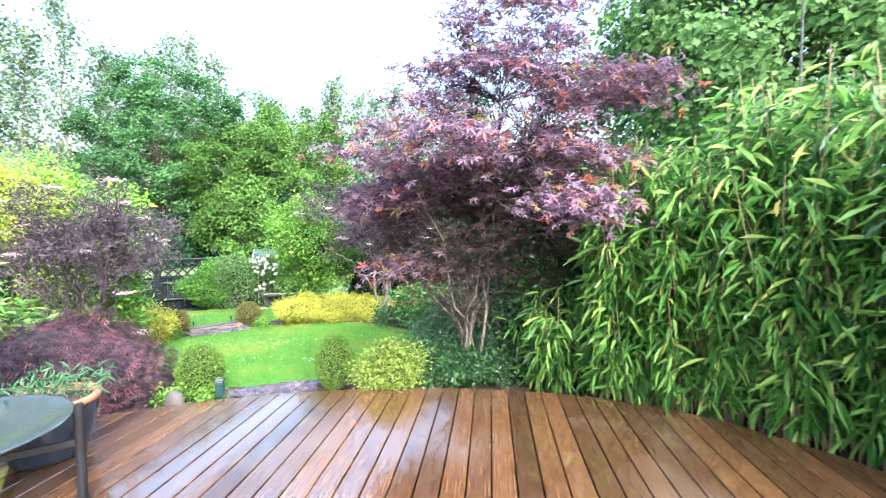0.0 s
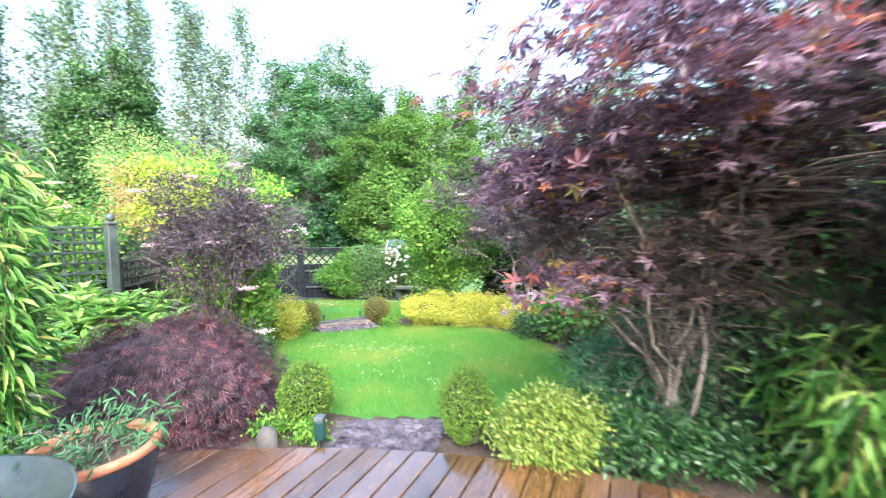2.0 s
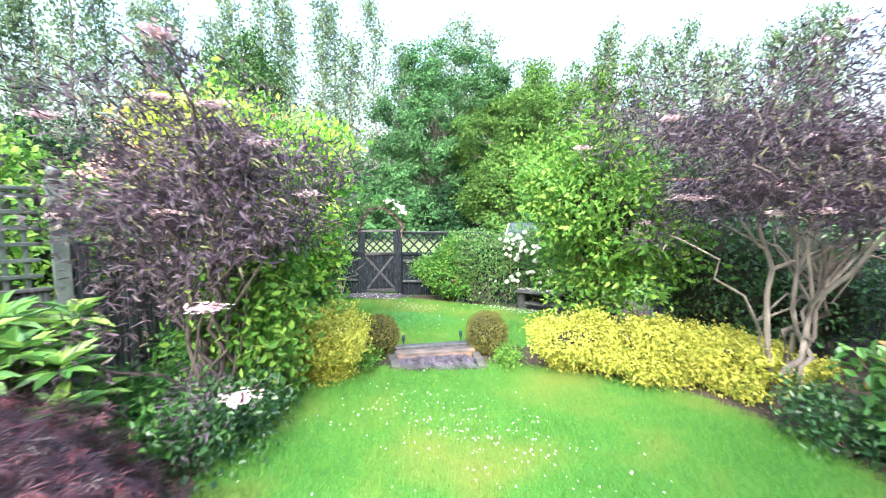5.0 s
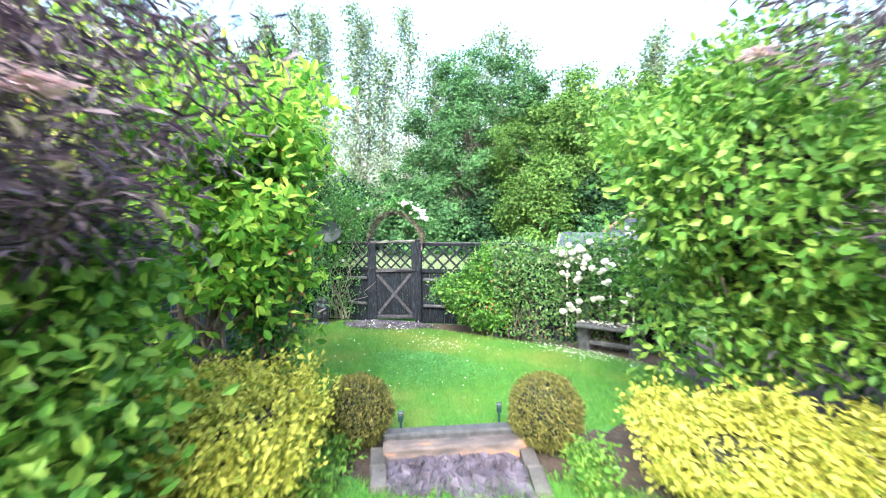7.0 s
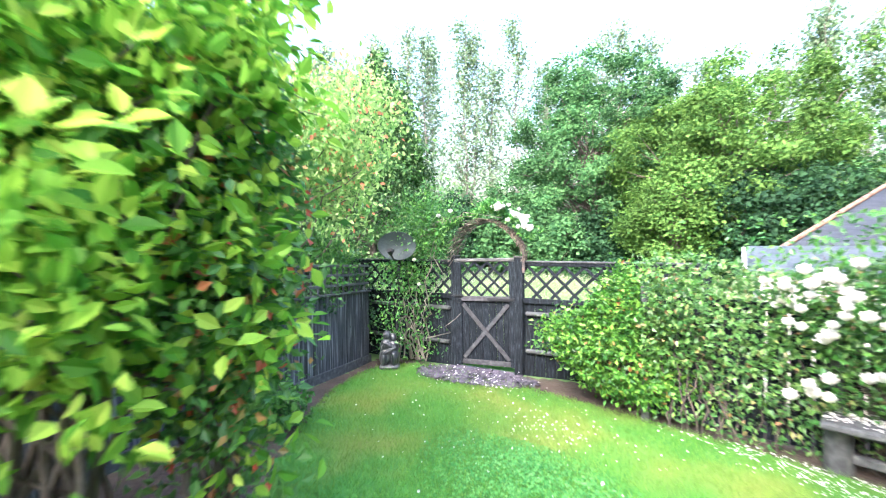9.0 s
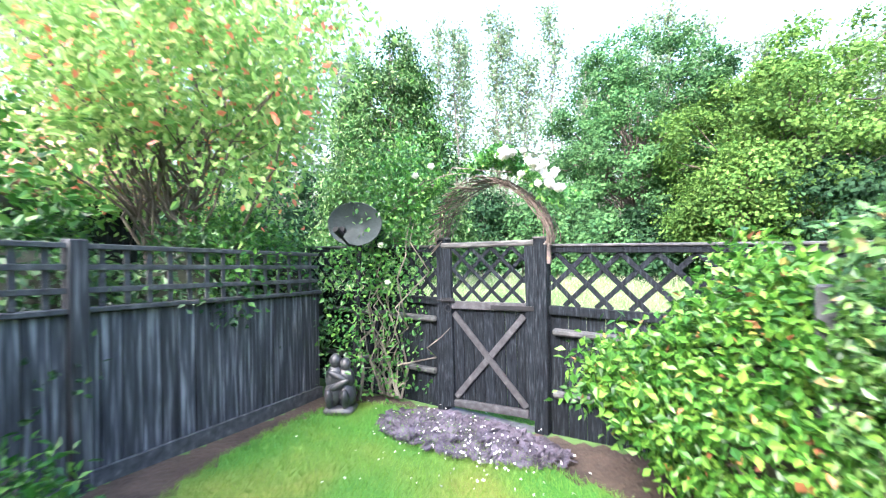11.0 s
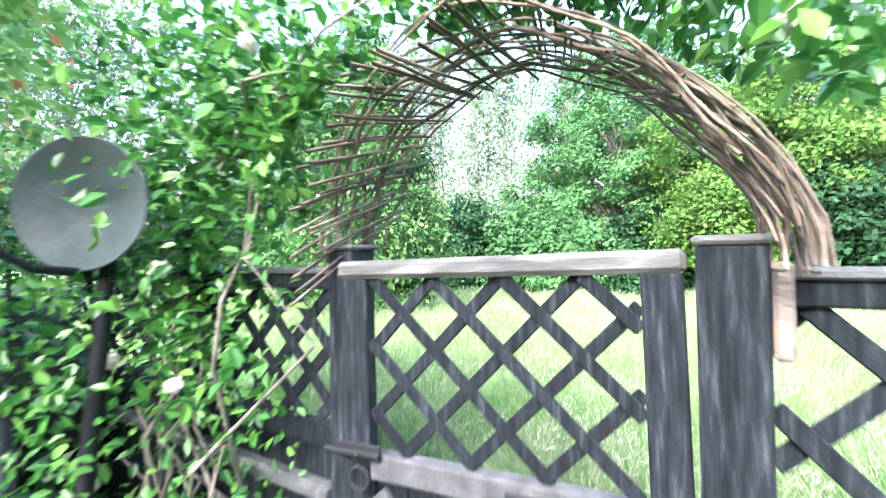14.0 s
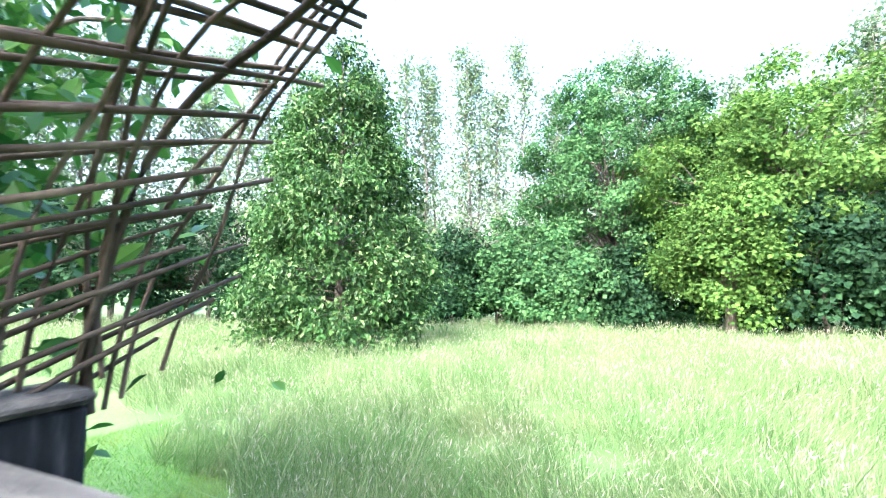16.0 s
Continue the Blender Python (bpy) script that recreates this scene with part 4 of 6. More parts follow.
bamboo(.35, 4.4, 1.15, 4.1, .9, 1.15, 51, 90, 26, 1, "lower dense bamboo with drooping green leaves")
bamboo(1.05, 4.02, 2.0, 3.55, 1.1, 2.4, 52, 290, 50, 1, "tall dense bamboo with drooping green leaves")
bamboo(1.9, 3.6, 2.65, 2.75, 1.1, 2.75, 53, 290, 54, 1, "tall dense bamboo arching over the deck")
bamboo(2.6, 2.8, 2.75, 1.5, 1.1, 2.75, 54, 190, 44, 1, "tall dense bamboo beside the deck")
bamboo(-3.72, 2.55, -3.8, 1.2, .5, 2.2, 55, 80, 90, -1, "bamboo spilling over beside the planted pot", .15)

# elders, shrubs and climbers
eL, CL, c0, R0 = loose_shrub("black_elder", -5.5, 5.25, (1.08, .9), 2.55, ELDER, "dark purple elder with flat pink flower heads", 60, 190, 84, .13, .066, LANCE, hollow=.25, stems=14, bark=TWIG, lift=.6, low=-.75, flat=.5, stem_r=.022, lump=.32, skirt=-.25)
rngF = np.random.default_rng(61)
flower_heads(eL, rngF, [c + (c - c0) * .14 for c in CL if c[2] > .5 and c[1] < .4][:20], .085, 150, .028, PINK)
eR, CR, c1, R1 = loose_shrub("black_elder", -2.2, 8.45, (1.38, 1.05), 3.0, ELDER, "dark purple elder with pale stems and pink flower heads", 62, 230, 84, .15, .068, LANCE, hollow=.22, stems=7, bark=PALEBARK, lift=.64, low=-.6, flat=.5, stem_r=.026, lump=.3)
flower_heads(eR, rngF, [c + (c - c1) * .14 for c in CR if c[2] > 1.0 and c[1] < .3][:24], .078, 140, .026, PINK)
loose_shrub("golden_elder", -7.4, 5.9, (.7, .55), 2.95, LIMEGOLD, "lime-gold shrub rising behind the elder", 63, 60, 60, .13, .075, hollow=.3, lift=.74, stems=8, low=-.3)
loose_shrub("pieris", -8.1, 6.0, (.7, .7), 2.9, SALMON, "shrub with salmon young leaves behind the elder", 64, 50, 60, .13, .055, hollow=.3, lift=.7, stems=6, low=-.3)
phil, _, _, _ = loose_shrub("philadelphus", -6.93, 6.5, (.72, .7), 2.85, LUSH, "large fresh green leafy shrub beside the far lawn", 65, 220, 40, .1, .088, OVAL, hollow=.3, stems=20, lift=.6, low=-.88, lump=.34, droop=.05)


def arching_shoots(ob):
    """Long leafy shoots that arch out of the shrub's top towards the gate."""
    rng = np.random.default_rng(165)
    P, A, U, runs = [], [], [], []
    for i in range(17):
        a = np.array([rng.uniform(-.2, .25), rng.uniform(.1, .5), rng.uniform(1.5, 2.3)])
        b = a + np.array([rng.uniform(-.15, .25), rng.uniform(.35, .75), rng.uniform(.05, .45)])
        p = bend(a, b, rng, .16, 8, .02)
        runs.append((p, .007, .002))
        n = 34
        t = rng.uniform(.15, 1, n) * 6.99
        k = t.astype(int)
        base = p[k] + (p[k + 1] - p[k]) * (t - k)[:, None]
        side = unit(rng.normal(size=(n, 3)) * np.array([1, .6, .35]) + np.array([0, .5, .1]))
        P.append(base)
        A.append(side)
        U.append(unit(np.array([0, 0, 1.0]) + rng.normal(size=(n, 3)) * .3))
    P = np.concatenate(P)
    leaves("shoot_leaves", P, np.concatenate(A), np.concatenate(U), rng.uniform(.7, 1.3, len(P)) * .09, OVAL, LUSH, ob)
    tagged(tubes("shoot_stem", runs, BARK, ob, 5), kind="stuff")


arching_shoots(phil)
loose_shrub("green_elder", -5.66, 5.62, (.44, .4), 1.65, BRIGHT, "fresh green shrub growing under the dark elder", 72, 130, 36, .1, .075, OVAL, hollow=.3, stems=10, lift=.52, low=-.95)
loose_shrub("red_robin", -7.0, 7.06, (.27, .27), 2.6, REDTIP, "green shrub with red young shoots by the fence", 66, 150, 50, .1, .06, hollow=.4, stems=12, lift=.54, low=-.95, core=.4)
loose_shrub("forsythia", -4.0, 9.15, (.86, .85), 2.95, BRIGHT, "tall fresh green shrub beside the dark elder", 67, 340, 54, .11, .072, OVAL, hollow=.5, stems=12, lift=.55, core=.5, lump=.36)


def rhododendron(x, y):
    """An open shrub whose shoots each end in a whorl of long leaves."""
    rng = np.random.default_rng(68)
    ob = thing("rhododendron", pose(*at(x, y)), "light green rhododendron with whorled leaves before the fence", "shrub")
    P, A, U, S, runs = [], [], [], [], []
    for i in range(64):
        a, r = rng.uniform(0, 6.283), rng.uniform(.05, 1) ** .6
        tip = np.array([.8 * r * math.cos(a), .62 * r * math.sin(a), rng.uniform(.65, 1.1) - .3 * r * r])
        runs.append((bend((tip[0] * .15, tip[1] * .15, -.03), tip, rng, .06), .012, .005))
        for ring, (k, lift, size) in enumerate(((8, .05, .22), (6, .6, .18))):
            b = np.arange(k) / k * 6.283 + rng.uniform(0, 6)
            d = unit(np.stack([np.cos(b), np.sin(b), np.full(k, lift)], -1) + rng.normal(size=(k, 3)) * .15)
            P.append(tip + d * .012 + np.array([0, 0, .03 * ring]))
            A.append(d)
            U.append(unit(np.array([0, 0, 1.0]) - d * lift * .8 + rng.normal(size=(k, 3)) * .12))
            S.append(size * rng.uniform(.75, 1.2, k))
    leaves("foliage", np.concatenate(P), np.concatenate(A), np.concatenate(U), np.concatenate(S), OVATE, RHODO, ob)
    tagged(tubes("branchwork", runs, BARK, ob, 5), kind="stuff")


rhododendron(-5.75, 4.0)
loose_shrub("red_robin", -1.2, 7.75, (.6, .5), .85, REDTIP, "low red-tipped shrub at the border", 69, 120, 26, .07, .085, hollow=.4, stems=8, core=.6)
loose_shrub("ferny_perennial", -.4, 5.0, (.55, .5), .78, FERN, "blue-green feathery perennials beside the lawn", 70, 170, 44, .08, .075, LANCE, hollow=.2, stems=8, core=.4)
loose_shrub("laurel", -7.46, 10.6, (.65, .4), 1.2, LAUREL, "glossy bright green laurel hedge by the gate", 71, 460, 56, .068, .053, OVAL, hollow=.58, stems=9, core=.85, turn=31)
for i, (x, y, r) in enumerate(((-1.9, 7.75, .4), (-.7, 6.6, .5), (-.4, 5.9, .45), (-2.6, 8.75, .4), (-.55, 4.3, .34), (-.05, 4.42, .34), (-.6, 4.62, .36), (-5.35, 5.4, .5), (-5.0, 5.0, .4))):
    loose_shrub("ground_ivy", x, y, (r, r * .8), .36, DARKGREEN, "low dark green ivy at the border's edge", 80 + i, 60, 26, .07, .05, hollow=.3, stems=4, group="low border plants")
for i, (x, y, r) in enumerate(((-6.5, 5.75, .45), (-7.0, 5.6, .45), (-5.35, 4.75, .45), (-8.6, 7.5, .25), (-5.9, 4.9, .4))):
    loose_shrub("border_plant", x, y, (r, r * .8), .38, MIDGREEN, "low mid-green leafy border plant", 90 + i, 60, 26, .08, .055, hollow=.3, stems=4, group="low border plants")
# the last one, behind the maple, is added as dark backing for shade
for i, (x, y, r, hh) in enumerate(((.9, 7.9, 1.0, 3.7), (2.2, 6.9, 1.0, 3.2), (3.3, 5.6, 1.0, 3.1), (3.9, 4.1, .9, 2.9), (.25, 6.3, .8, 2.0), (-.5, 9.3, .9, 2.6), (-2.9, 10.0, .7, 1.8), (-2.2, 10.4, .8, 1.7), (.6, 5.0, .6, 2.0))):
    loose_shrub("evergreen_shrub", x, y, (r, r * .9), hh, DARKGREEN, "dense dark evergreen shrub closing the garden", 120 + i, 130, 44, .14, .067, hollow=.5, core=.85, stems=5, group="evergreen screen")
for i, (x, y) in enumerate(((-5.5, 6.68), (-5.72, 6.9), (-4.42, 7.72), (-4.55, 7.95), (-5.95, 6.75), (-3.1, 3.72), (-2.78, 3.78))):
    loose_shrub("weed_tuft", x, y, (.15, .13), .17, BRIGHT, "small tuft of green weeds by the edging", 130 + i, 26, 16, .04, .04, hollow=.2, stems=2, group="weeds by the edging", stem_r=.004)
# beyond the fences
for i, (x, y, hh) in enumerate(((-8.35, 5.5, 1.5), (-9.05, 6.35, 1.55), (-9.75, 7.2, 1.5), (-10.4, 7.95, 1.55), (-11.0, 8.75, 1.5))):
    loose_shrub("ivy_bank", x, y, (.55, .5), hh, DARKGREEN, "dark ivy bank crowding behind the low trellis", 140 + i, 110, 40, .1, .06, hollow=.5, core=.85, stems=3, group="ivy behind the fence")
for i, (x, y, r, h, mt) in enumerate(((-8.2, 2.6, 1.0, 2.55, BRIGHT), (-8.2, 4.2, .9, 2.45, BRIGHT), (-8.3, 1.0, 1.1, 2.65, BRIGHT), (-10.3, 6.3, 1.1, 2.4, MIDGREEN))):
    loose_shrub("neighbour_hedge", x, y, (r, r), h, mt, "bright green hedge beyond the trellis fence", 100 + i, 150, 44, .13, .085, hollow=.5, core=.7, stems=6, group="hedge beyond the fence")
loose_shrub("photinia_tree", -10.8, 7.9, (1.5, 1.3), 4.2, PHOTINIA, "photinia tree with orange-red shoots over the fence", 104, 330, 70, .17, .068, hollow=.3, stems=16, lift=.64, low=-.6, category="tree", stem_r=.024)
loose_shrub("ivy_mound", -10.75, 8.3, (.8, .6), 1.75, MIDGREEN, "dark ivy crowding over the fence", 105, 110, 44, .1, .06, hollow=.4, stems=6, core=.6, lift=.7)


# ---- trees beyond the garden ----
def big_tree(name, x, y, r, h, mat, label, seed, clumps=260, per=180, leaf=.19, lift=.58, low=-.8, hollow=.45, lump=.13, group="", trunk_r=.3, bark=BARK, spread=.43, ry=None):
    rng = np.random.default_rng(seed)
    ob = thing(name, pose(*at(x, y)), label, "tree", group)
    ob.location.z = max(ob.location.z, -3.2)
    c, R = np.array([0, 0, h * lift]), np.array([r, ry or r, h * (1 - lift)])
    P, out, C = clumped(rng, c, R, clumps, per, spread, hollow, .65, lump, low)
    P[:, 2] = np.maximum(P[:, 2], .1)
    leaves("crown", P, sprig_axis(rng, out, .3), face_up(rng, out, .9, .5, .22), rng.uniform(.6, 1.35, len(P)) * leaf, TUFT, mat, ob)
    runs = [(bend((0, 0, -.2), (rng.normal(0, .2), rng.normal(0, .2), h * .8), rng, 0, 9, .015), trunk_r, trunk_r * .2)]
    for q in C[::4]:
        z0 = rng.uniform(.2, .7) * h
        if q[2] > z0 * .8:
            runs.append((bend((0, 0, min(z0, q[2])), q, rng, .06), trunk_r * .35, trunk_r * .06))
    tubes("trunk", runs, bark, ob, 6)
    return ob


def poplar(x, y, h, r, seed):
    rng = np.random.default_rng(seed)
    ob = thing("poplar", pose(*at(x, y)), "tall slender poplar with thin airy crown", "tree", "row of poplars")
    ob.location.z = max(ob.location.z, -3.2)
    runs = [(bend((0, 0, -.2), (rng.normal(0, .4), rng.normal(0, .4), h), rng, 0, 9, .008), .22, .03)]
    P = []
    for i in range(72):
        z = h * (.16 + .82 * (i / 72))
        a = rng.uniform(0, 6.283)
        l = r * (1.15 - z / h) * rng.uniform(.5, 1.1) + .25
        tip = np.array([l * math.cos(a), l * math.sin(a), z + l * 1.1])
        runs.append((bend((0, 0, z), tip, rng, -.05, 4), .05, .012))
        n = 46
        t = rng.uniform(.25, 1.1, n)[:, None]
        P.append(np.array([0, 0, z]) * (1 - t) + tip * t + rng.normal(size=(n, 3)) * .42)
    P = np.concatenate(P)
    out = unit(P * np.array([1, 1, .05]))
    leaves("crown", P, sprig_axis(rng, out), face_up(rng, out), rng.uniform(.6, 1.3, len(P)) * .28, TUFT, POPLAR, ob)
    tubes("trunk", runs, PALEBARK, ob, 5)


def from_gate(yaw, dist):
    a = radians(yaw)
    return -9.07 - dist * math.sin(a), 10.15 + dist * math.cos(a)


big_tree("ash_tree", *from_gate(39, 34), 7.0, 18.2, TREE_A, "large deep green broad-crowned tree", 201, clumps=290)
big_tree("willow_tree", *from_gate(21, 33), 8.2, 15.6, TREE_B, "large yellow-green broad-crowned tree", 202, clumps=290)
big_tree("willow_tree", *from_gate(29, 36), 6.2, 16.6, TREE_B, "tall yellow-green tree in the wood's edge", 203, clumps=200)
big_tree("hawthorn", *from_gate(27, 27), 3.2, 8.4, TREE_B, "bright green tree with bare hanging twigs", 204, clumps=210, per=120, leaf=.17, lift=.52, low=-.95, spread=.4)


def lime_tree():
    """A cone of drooping leafy sprays, wide at the foot."""
    rng = np.random.default_rng(205)
    ob = thing("lime_tree", pose(*at(-24.75, 14.4)), "dense conical lime tree standing in the meadow", "tree")
    H, n, per = 12.3, 430, 120
    z = .4 + (H - .8) * (1 - rng.random(n) ** .6)
    R = 3.8 * (1 - z / H) ** .55 * np.minimum(1, .75 + z * .12)
    a = rng.uniform(0, 6.283, n)
    rr = R * (.45 + .55 * rng.random(n) ** .5) * (1 + .14 * np.sin(3 * a + z) * np.sin(1.7 * z))
    C = np.stack([rr * np.cos(a), rr * np.sin(a), z], -1)
    q = rng.normal(size=(n * per, 3))
    P = np.repeat(C, per, 0) + q * np.array([.33, .33, .2])
    P[:, 2] -= .5 * np.hypot(q[:, 0], q[:, 1]) * .33
    P[:, 2] = np.maximum(P[:, 2], .1)
    out = unit(unit(P * np.array([1, 1, .1])) * .7 + unit(q) * .8)
    leaves("crown", P, sprig_axis(rng, out, .7), face_up(rng, out, .6, .6, .45), rng.uniform(.6, 1.3, len(P)) * .19, DIAMOND, LIME, ob)
    runs = [(bend((0, 0, -.2), (0, 0, H), rng, 0, 9, .006), .24, .02)] + [(bend((0, 0, c[2] * .9), c, rng, .05, 4), .04, .01) for c in C[::5]]
    tagged(tubes("trunk", runs, BARK, ob, 5), "dark trunk and limbs")


lime_tree()
for i, (yw, ds, r, h, mt) in enumerate(((66, 33, 3.2, 7, TREE_D), (60, 31, 3.2, 7.5, TREE_D), (54, 31, 3.0, 7, TREE_A), (49, 30, 2.6, 6, TREE_A), (44, 29, 2.6, 5.6, TREE_A), (38, 29, 2.4, 5, TREE_D), (33, 31, 3.0, 6, TREE_D), (19, 28, 3.4, 8, TREE_D), (12, 28, 3.4, 7.5, TREE_D), (5, 29, 3.6, 8, TREE_A), (74, 36, 3.8, 9, TREE_D), (82, 37, 4.0, 9.5, TREE_D), (90, 37, 4.2, 10, TREE_D), (99, 37, 4.0, 9.5, TREE_D), (108, 38, 4.2, 10, TREE_D), (24, 31, 3.0, 6.5, TREE_D))):
    big_tree("thicket_tree", *from_gate(yw, ds), r, h, mt, "dense green bushy tree at the wood's edge", 220 + i, clumps=130, per=68, leaf=.23, lift=.46, group="trees along the meadow edge", trunk_r=.12, spread=.38)
rngP = np.random.default_rng(300)
for i in range(46):
    yw = -10 + i * 2.85 + rngP.uniform(-1.2, 1.2)
    poplar(*from_gate(yw, rngP.uniform(43, 50)), rngP.uniform(23, 30) * (0.82 if yw < 30 else 1), rngP.uniform(3.2, 4.6), 310 + i)
big_tree("sycamore", 7.5, 13.5, 4.2, 11.5, SYCAMORE, "large leafy tree rising behind the bamboo", 208, clumps=420, per=150, leaf=.14, lift=.52, spread=.42)


# ---- grass ----
def blades(name, X, Y, lift, size, material, label, rng, lean=.5, shape=BLADE, wind=0.0):
    n = len(X)
    P = np.stack([X, Y, ground_z(X, Y) + lift], -1)
    ax = unit(np.array([0, 0, 1.0]) + rng.normal(size=(n, 3)) * np.array([lean, lean, 0]))
    sway = np.stack([np.sin(X * .9 + 1.3 * np.sin(Y * .7)), np.cos(Y * .8 + 1.1 * np.sin(X * .6)), np.zeros(n)], -1)
    ax = unit(ax + wind * sway)
    up = unit(rng.normal(size=(n, 3)) * np.array([1, 1, 0.1]))
    ob = leaves(name, P, ax, up, size, shape, material)
    return tagged(ob, label, "grass", kind="stuff")


rngG = np.random.default_rng(400)
for poly, n, nm in ((LAWN_1, 140000, "lawn_grass"), (LAWN_2, 120000, "lawn_grass")):
    lo, hi = poly.min(0), poly.max(0)
    X, Y = rngG.uniform(lo[0], hi[0], n * 2), rngG.uniform(lo[1], hi[1], n * 2)
    k = inside(poly, X, Y)
    blades(nm, X[k][:n], Y[k][:n], .012, rngG.uniform(.6, 1.3, min(n, k.sum())) * .046, GRASS, "short green lawn grass blades", rngG, .7, NEEDLE)
n = 340000
dist = 1.0 + 44 * rngG.random(n) ** 1.6
yw = np.radians(rngG.uniform(-28, 128, n))
X, Y = -9.3 - dist * np.sin(yw), 10.3 + dist * np.cos(yw)
side = (X + 9.75) * -.518 + (Y - 9.92) * .855
k = side > .35
X, Y, dist = X[k], Y[k], dist[k]
tall = .46 + .17 * np.sin(X * .9) * np.sin(Y * .7 + 1) + .15 * np.sin(X * 2.3 + Y) * np.sin(Y * 2.9) + .09 * np.sin(X * 5.1 - Y * 2) * np.sin(Y * 4.7)
along = (X + 9.75) * .855 + (Y - 9.92) * .518
path = side[k] < np.clip(1.0 - along * .35, .5, 3.4) + .25 * np.sin(X * 2.1 + Y)
sz = np.where(path, .07, tall) * rngG.uniform(.6, 1.25, len(X))
bent = rngG.random(len(X)) < .2
wide = 1 + dist * .012
blades("meadow_grass", X[~bent], Y[~bent], -.01, (sz * wide)[~bent], HAY, "tall green meadow grass", rngG, .4, STRAW, .45)
blades("meadow_grass", X[bent], Y[bent], -.01, (sz * wide)[bent], HAY, "tall bent green meadow grass", rngG, .5, wind=.5)
k = (rngG.random(len(X)) < .16) & (sz > .25)
sx = X[k]
P = np.stack([sx, Y[k], ground_z(sx, Y[k]) + sz[k] * .95], -1)
n = 90000
along, off = rngG.uniform(-5.5, 3.5, n), .1 + 3.0 * rngG.random(n) ** 1.3
X2, Y2 = -9.75 + along * .855 - off * .518, 9.92 + along * .518 + off * .855
blades("path_grass", X2, Y2, -.005, rngG.uniform(.5, 1.3, n) * .075, GRASS, "short trodden grass outside the gate", rngG, .8, NEEDLE)
ob = leaves("meadow_seed_heads", P, unit(np.array([.3, .1, 1.0]) + rngG.normal(size=P.shape) * .4), unit(rngG.normal(size=P.shape)), rngG.uniform(.6, 1.3, len(P)) * (.035 + .0045 * np.hypot(P[:, 0] + 9, P[:, 1] - 10)), SPIKE, SEED)
tagged(ob, "pale feathery seed heads over the meadow grass", "grass", kind="stuff")


# ---- things on and beside the deck ----
def lathe(name, profile, material, parent, segs=40, label="", wob=0.0):
    """A turned shape from (radius, height) pairs."""
    bm = bmesh.new()
    rings = []
    for r, z in profile:
        rings.append([bm.verts.new((r * (1 + wob * math.sin(5 * a)) * math.cos(a), r * math.sin(a), z)) for a in (i / segs * 2 * math.pi for i in range(segs))])
    for p, q in zip(rings[:-1], rings[1:]):
        for i in range(segs):
            f = bm.faces.new((p[i], p[(i + 1) % segs], q[(i + 1) % segs], q[i]))
            f.smooth = True
    return part(name, bm, material, parent, label)


def fire_bowl():
    ob = thing("fire_bowl", pose(-2.68, 1.71, 0), "wide wet steel bowl on grey tube legs standing on the deck", "fire pit")
    R, z = .5, .52
    lathe("bowl", [(.02, z - .1), (.25, z - .085), (.4, z - .04), (R, z + .004), (R + .012, z + .01), (R + .012, z), (R - .02, z - .012), (.41, z - .055), (.25, z - .1), (.02, z - .116)], STEEL, ob, 56, "shallow rain-wet steel dish")
    for a in (39, 159, 279):
        c, s = math.cos(radians(a)), math.sin(radians(a))
        bm = bmesh.new()
        bmesh.ops.create_cone(bm, cap_ends=True, segments=18, radius1=.024, radius2=.024, depth=z + .045, matrix=pose((R + .035) * c, (R + .035) * s, (z + .045) / 2))
        bmesh.ops.bevel(bm, geom=[e for e in bm.edges if e.verts[0].co.z > z and e.verts[1].co.z > z], offset=.006, segments=2, affect="EDGES")
        part("leg", bm, BLACKMETAL, ob, "grey painted tube leg")
        bm = bmesh.new()
        boxmesh(bm, .1, R + .03, -.008, .008, z - .19, z - .15, Matrix.Rotation(radians(a), 4, "Z"), .002)
        part("strut", bm, BLACKMETAL, ob)
    lathe("hub", [(.001, z - .11), (.06, z - .12), (.06, z - .26), (.04, z - .3), (.001, z - .3)], BLACKMETAL, ob, 20)


fire_bowl()


def planted_pot():
    rng = np.random.default_rng(500)
    ob = thing("plant_pot", pose(-2.97, 2.47, 0) @ Matrix.Diagonal((.9, .9, .9, 1)), "dark blue glazed pot with a terracotta rim", "plant pot")
    lathe("pot", [(.001, .0), (.2, .0), (.22, .02), (.27, .18), (.3, .34), (.31, .4)], GLAZE, ob)
    lathe("rim", [(.31, .4), (.325, .41), (.325, .44), (.31, .452), (.28, .445), (.275, .4)], TERRA, ob, label="terracotta rim")
    lathe("compost", [(.278, .4), (.15, .41), (.001, .415)], SOIL, ob)
    pl = thing("pot_plant", pose(-2.97, 2.47, .37), "sprawling grey-green plant growing in the pot", "plant")
    n = 420
    a = rng.choice([.6, 1.5, 2.3, 3.1, 4.0, 5.6], n) + rng.normal(0, .3, n)
    r = .36 * rng.random(n) ** .7
    P = np.stack([r * np.cos(a), r * np.sin(a), .1 * rng.random(n) + .05 * (r > .28) + .01], -1)
    out = unit(P + np.array([0, 0, .08]))
    leaves("foliage", P, sprig_axis(rng, out, .1), face_up(rng, out), rng.uniform(.6, 1.3, n) * .07, LANCE, FERN, pl)
    runs = [(bend((0, 0, 0), P[i], rng, .2), .004, .002) for i in range(0, n, 30)]
    tagged(tubes("branchwork", runs, BARK, pl), kind="stuff")


planted_pot()


def pebble():
    ob = thing("pebble", pose(-2.82, 3.42, -.14), "smooth grey boulder at the deck's edge", "stone")
    blob("stone", (0, 0, .1), (.085, .07, .13), STONE, ob, 4, .12)


pebble()


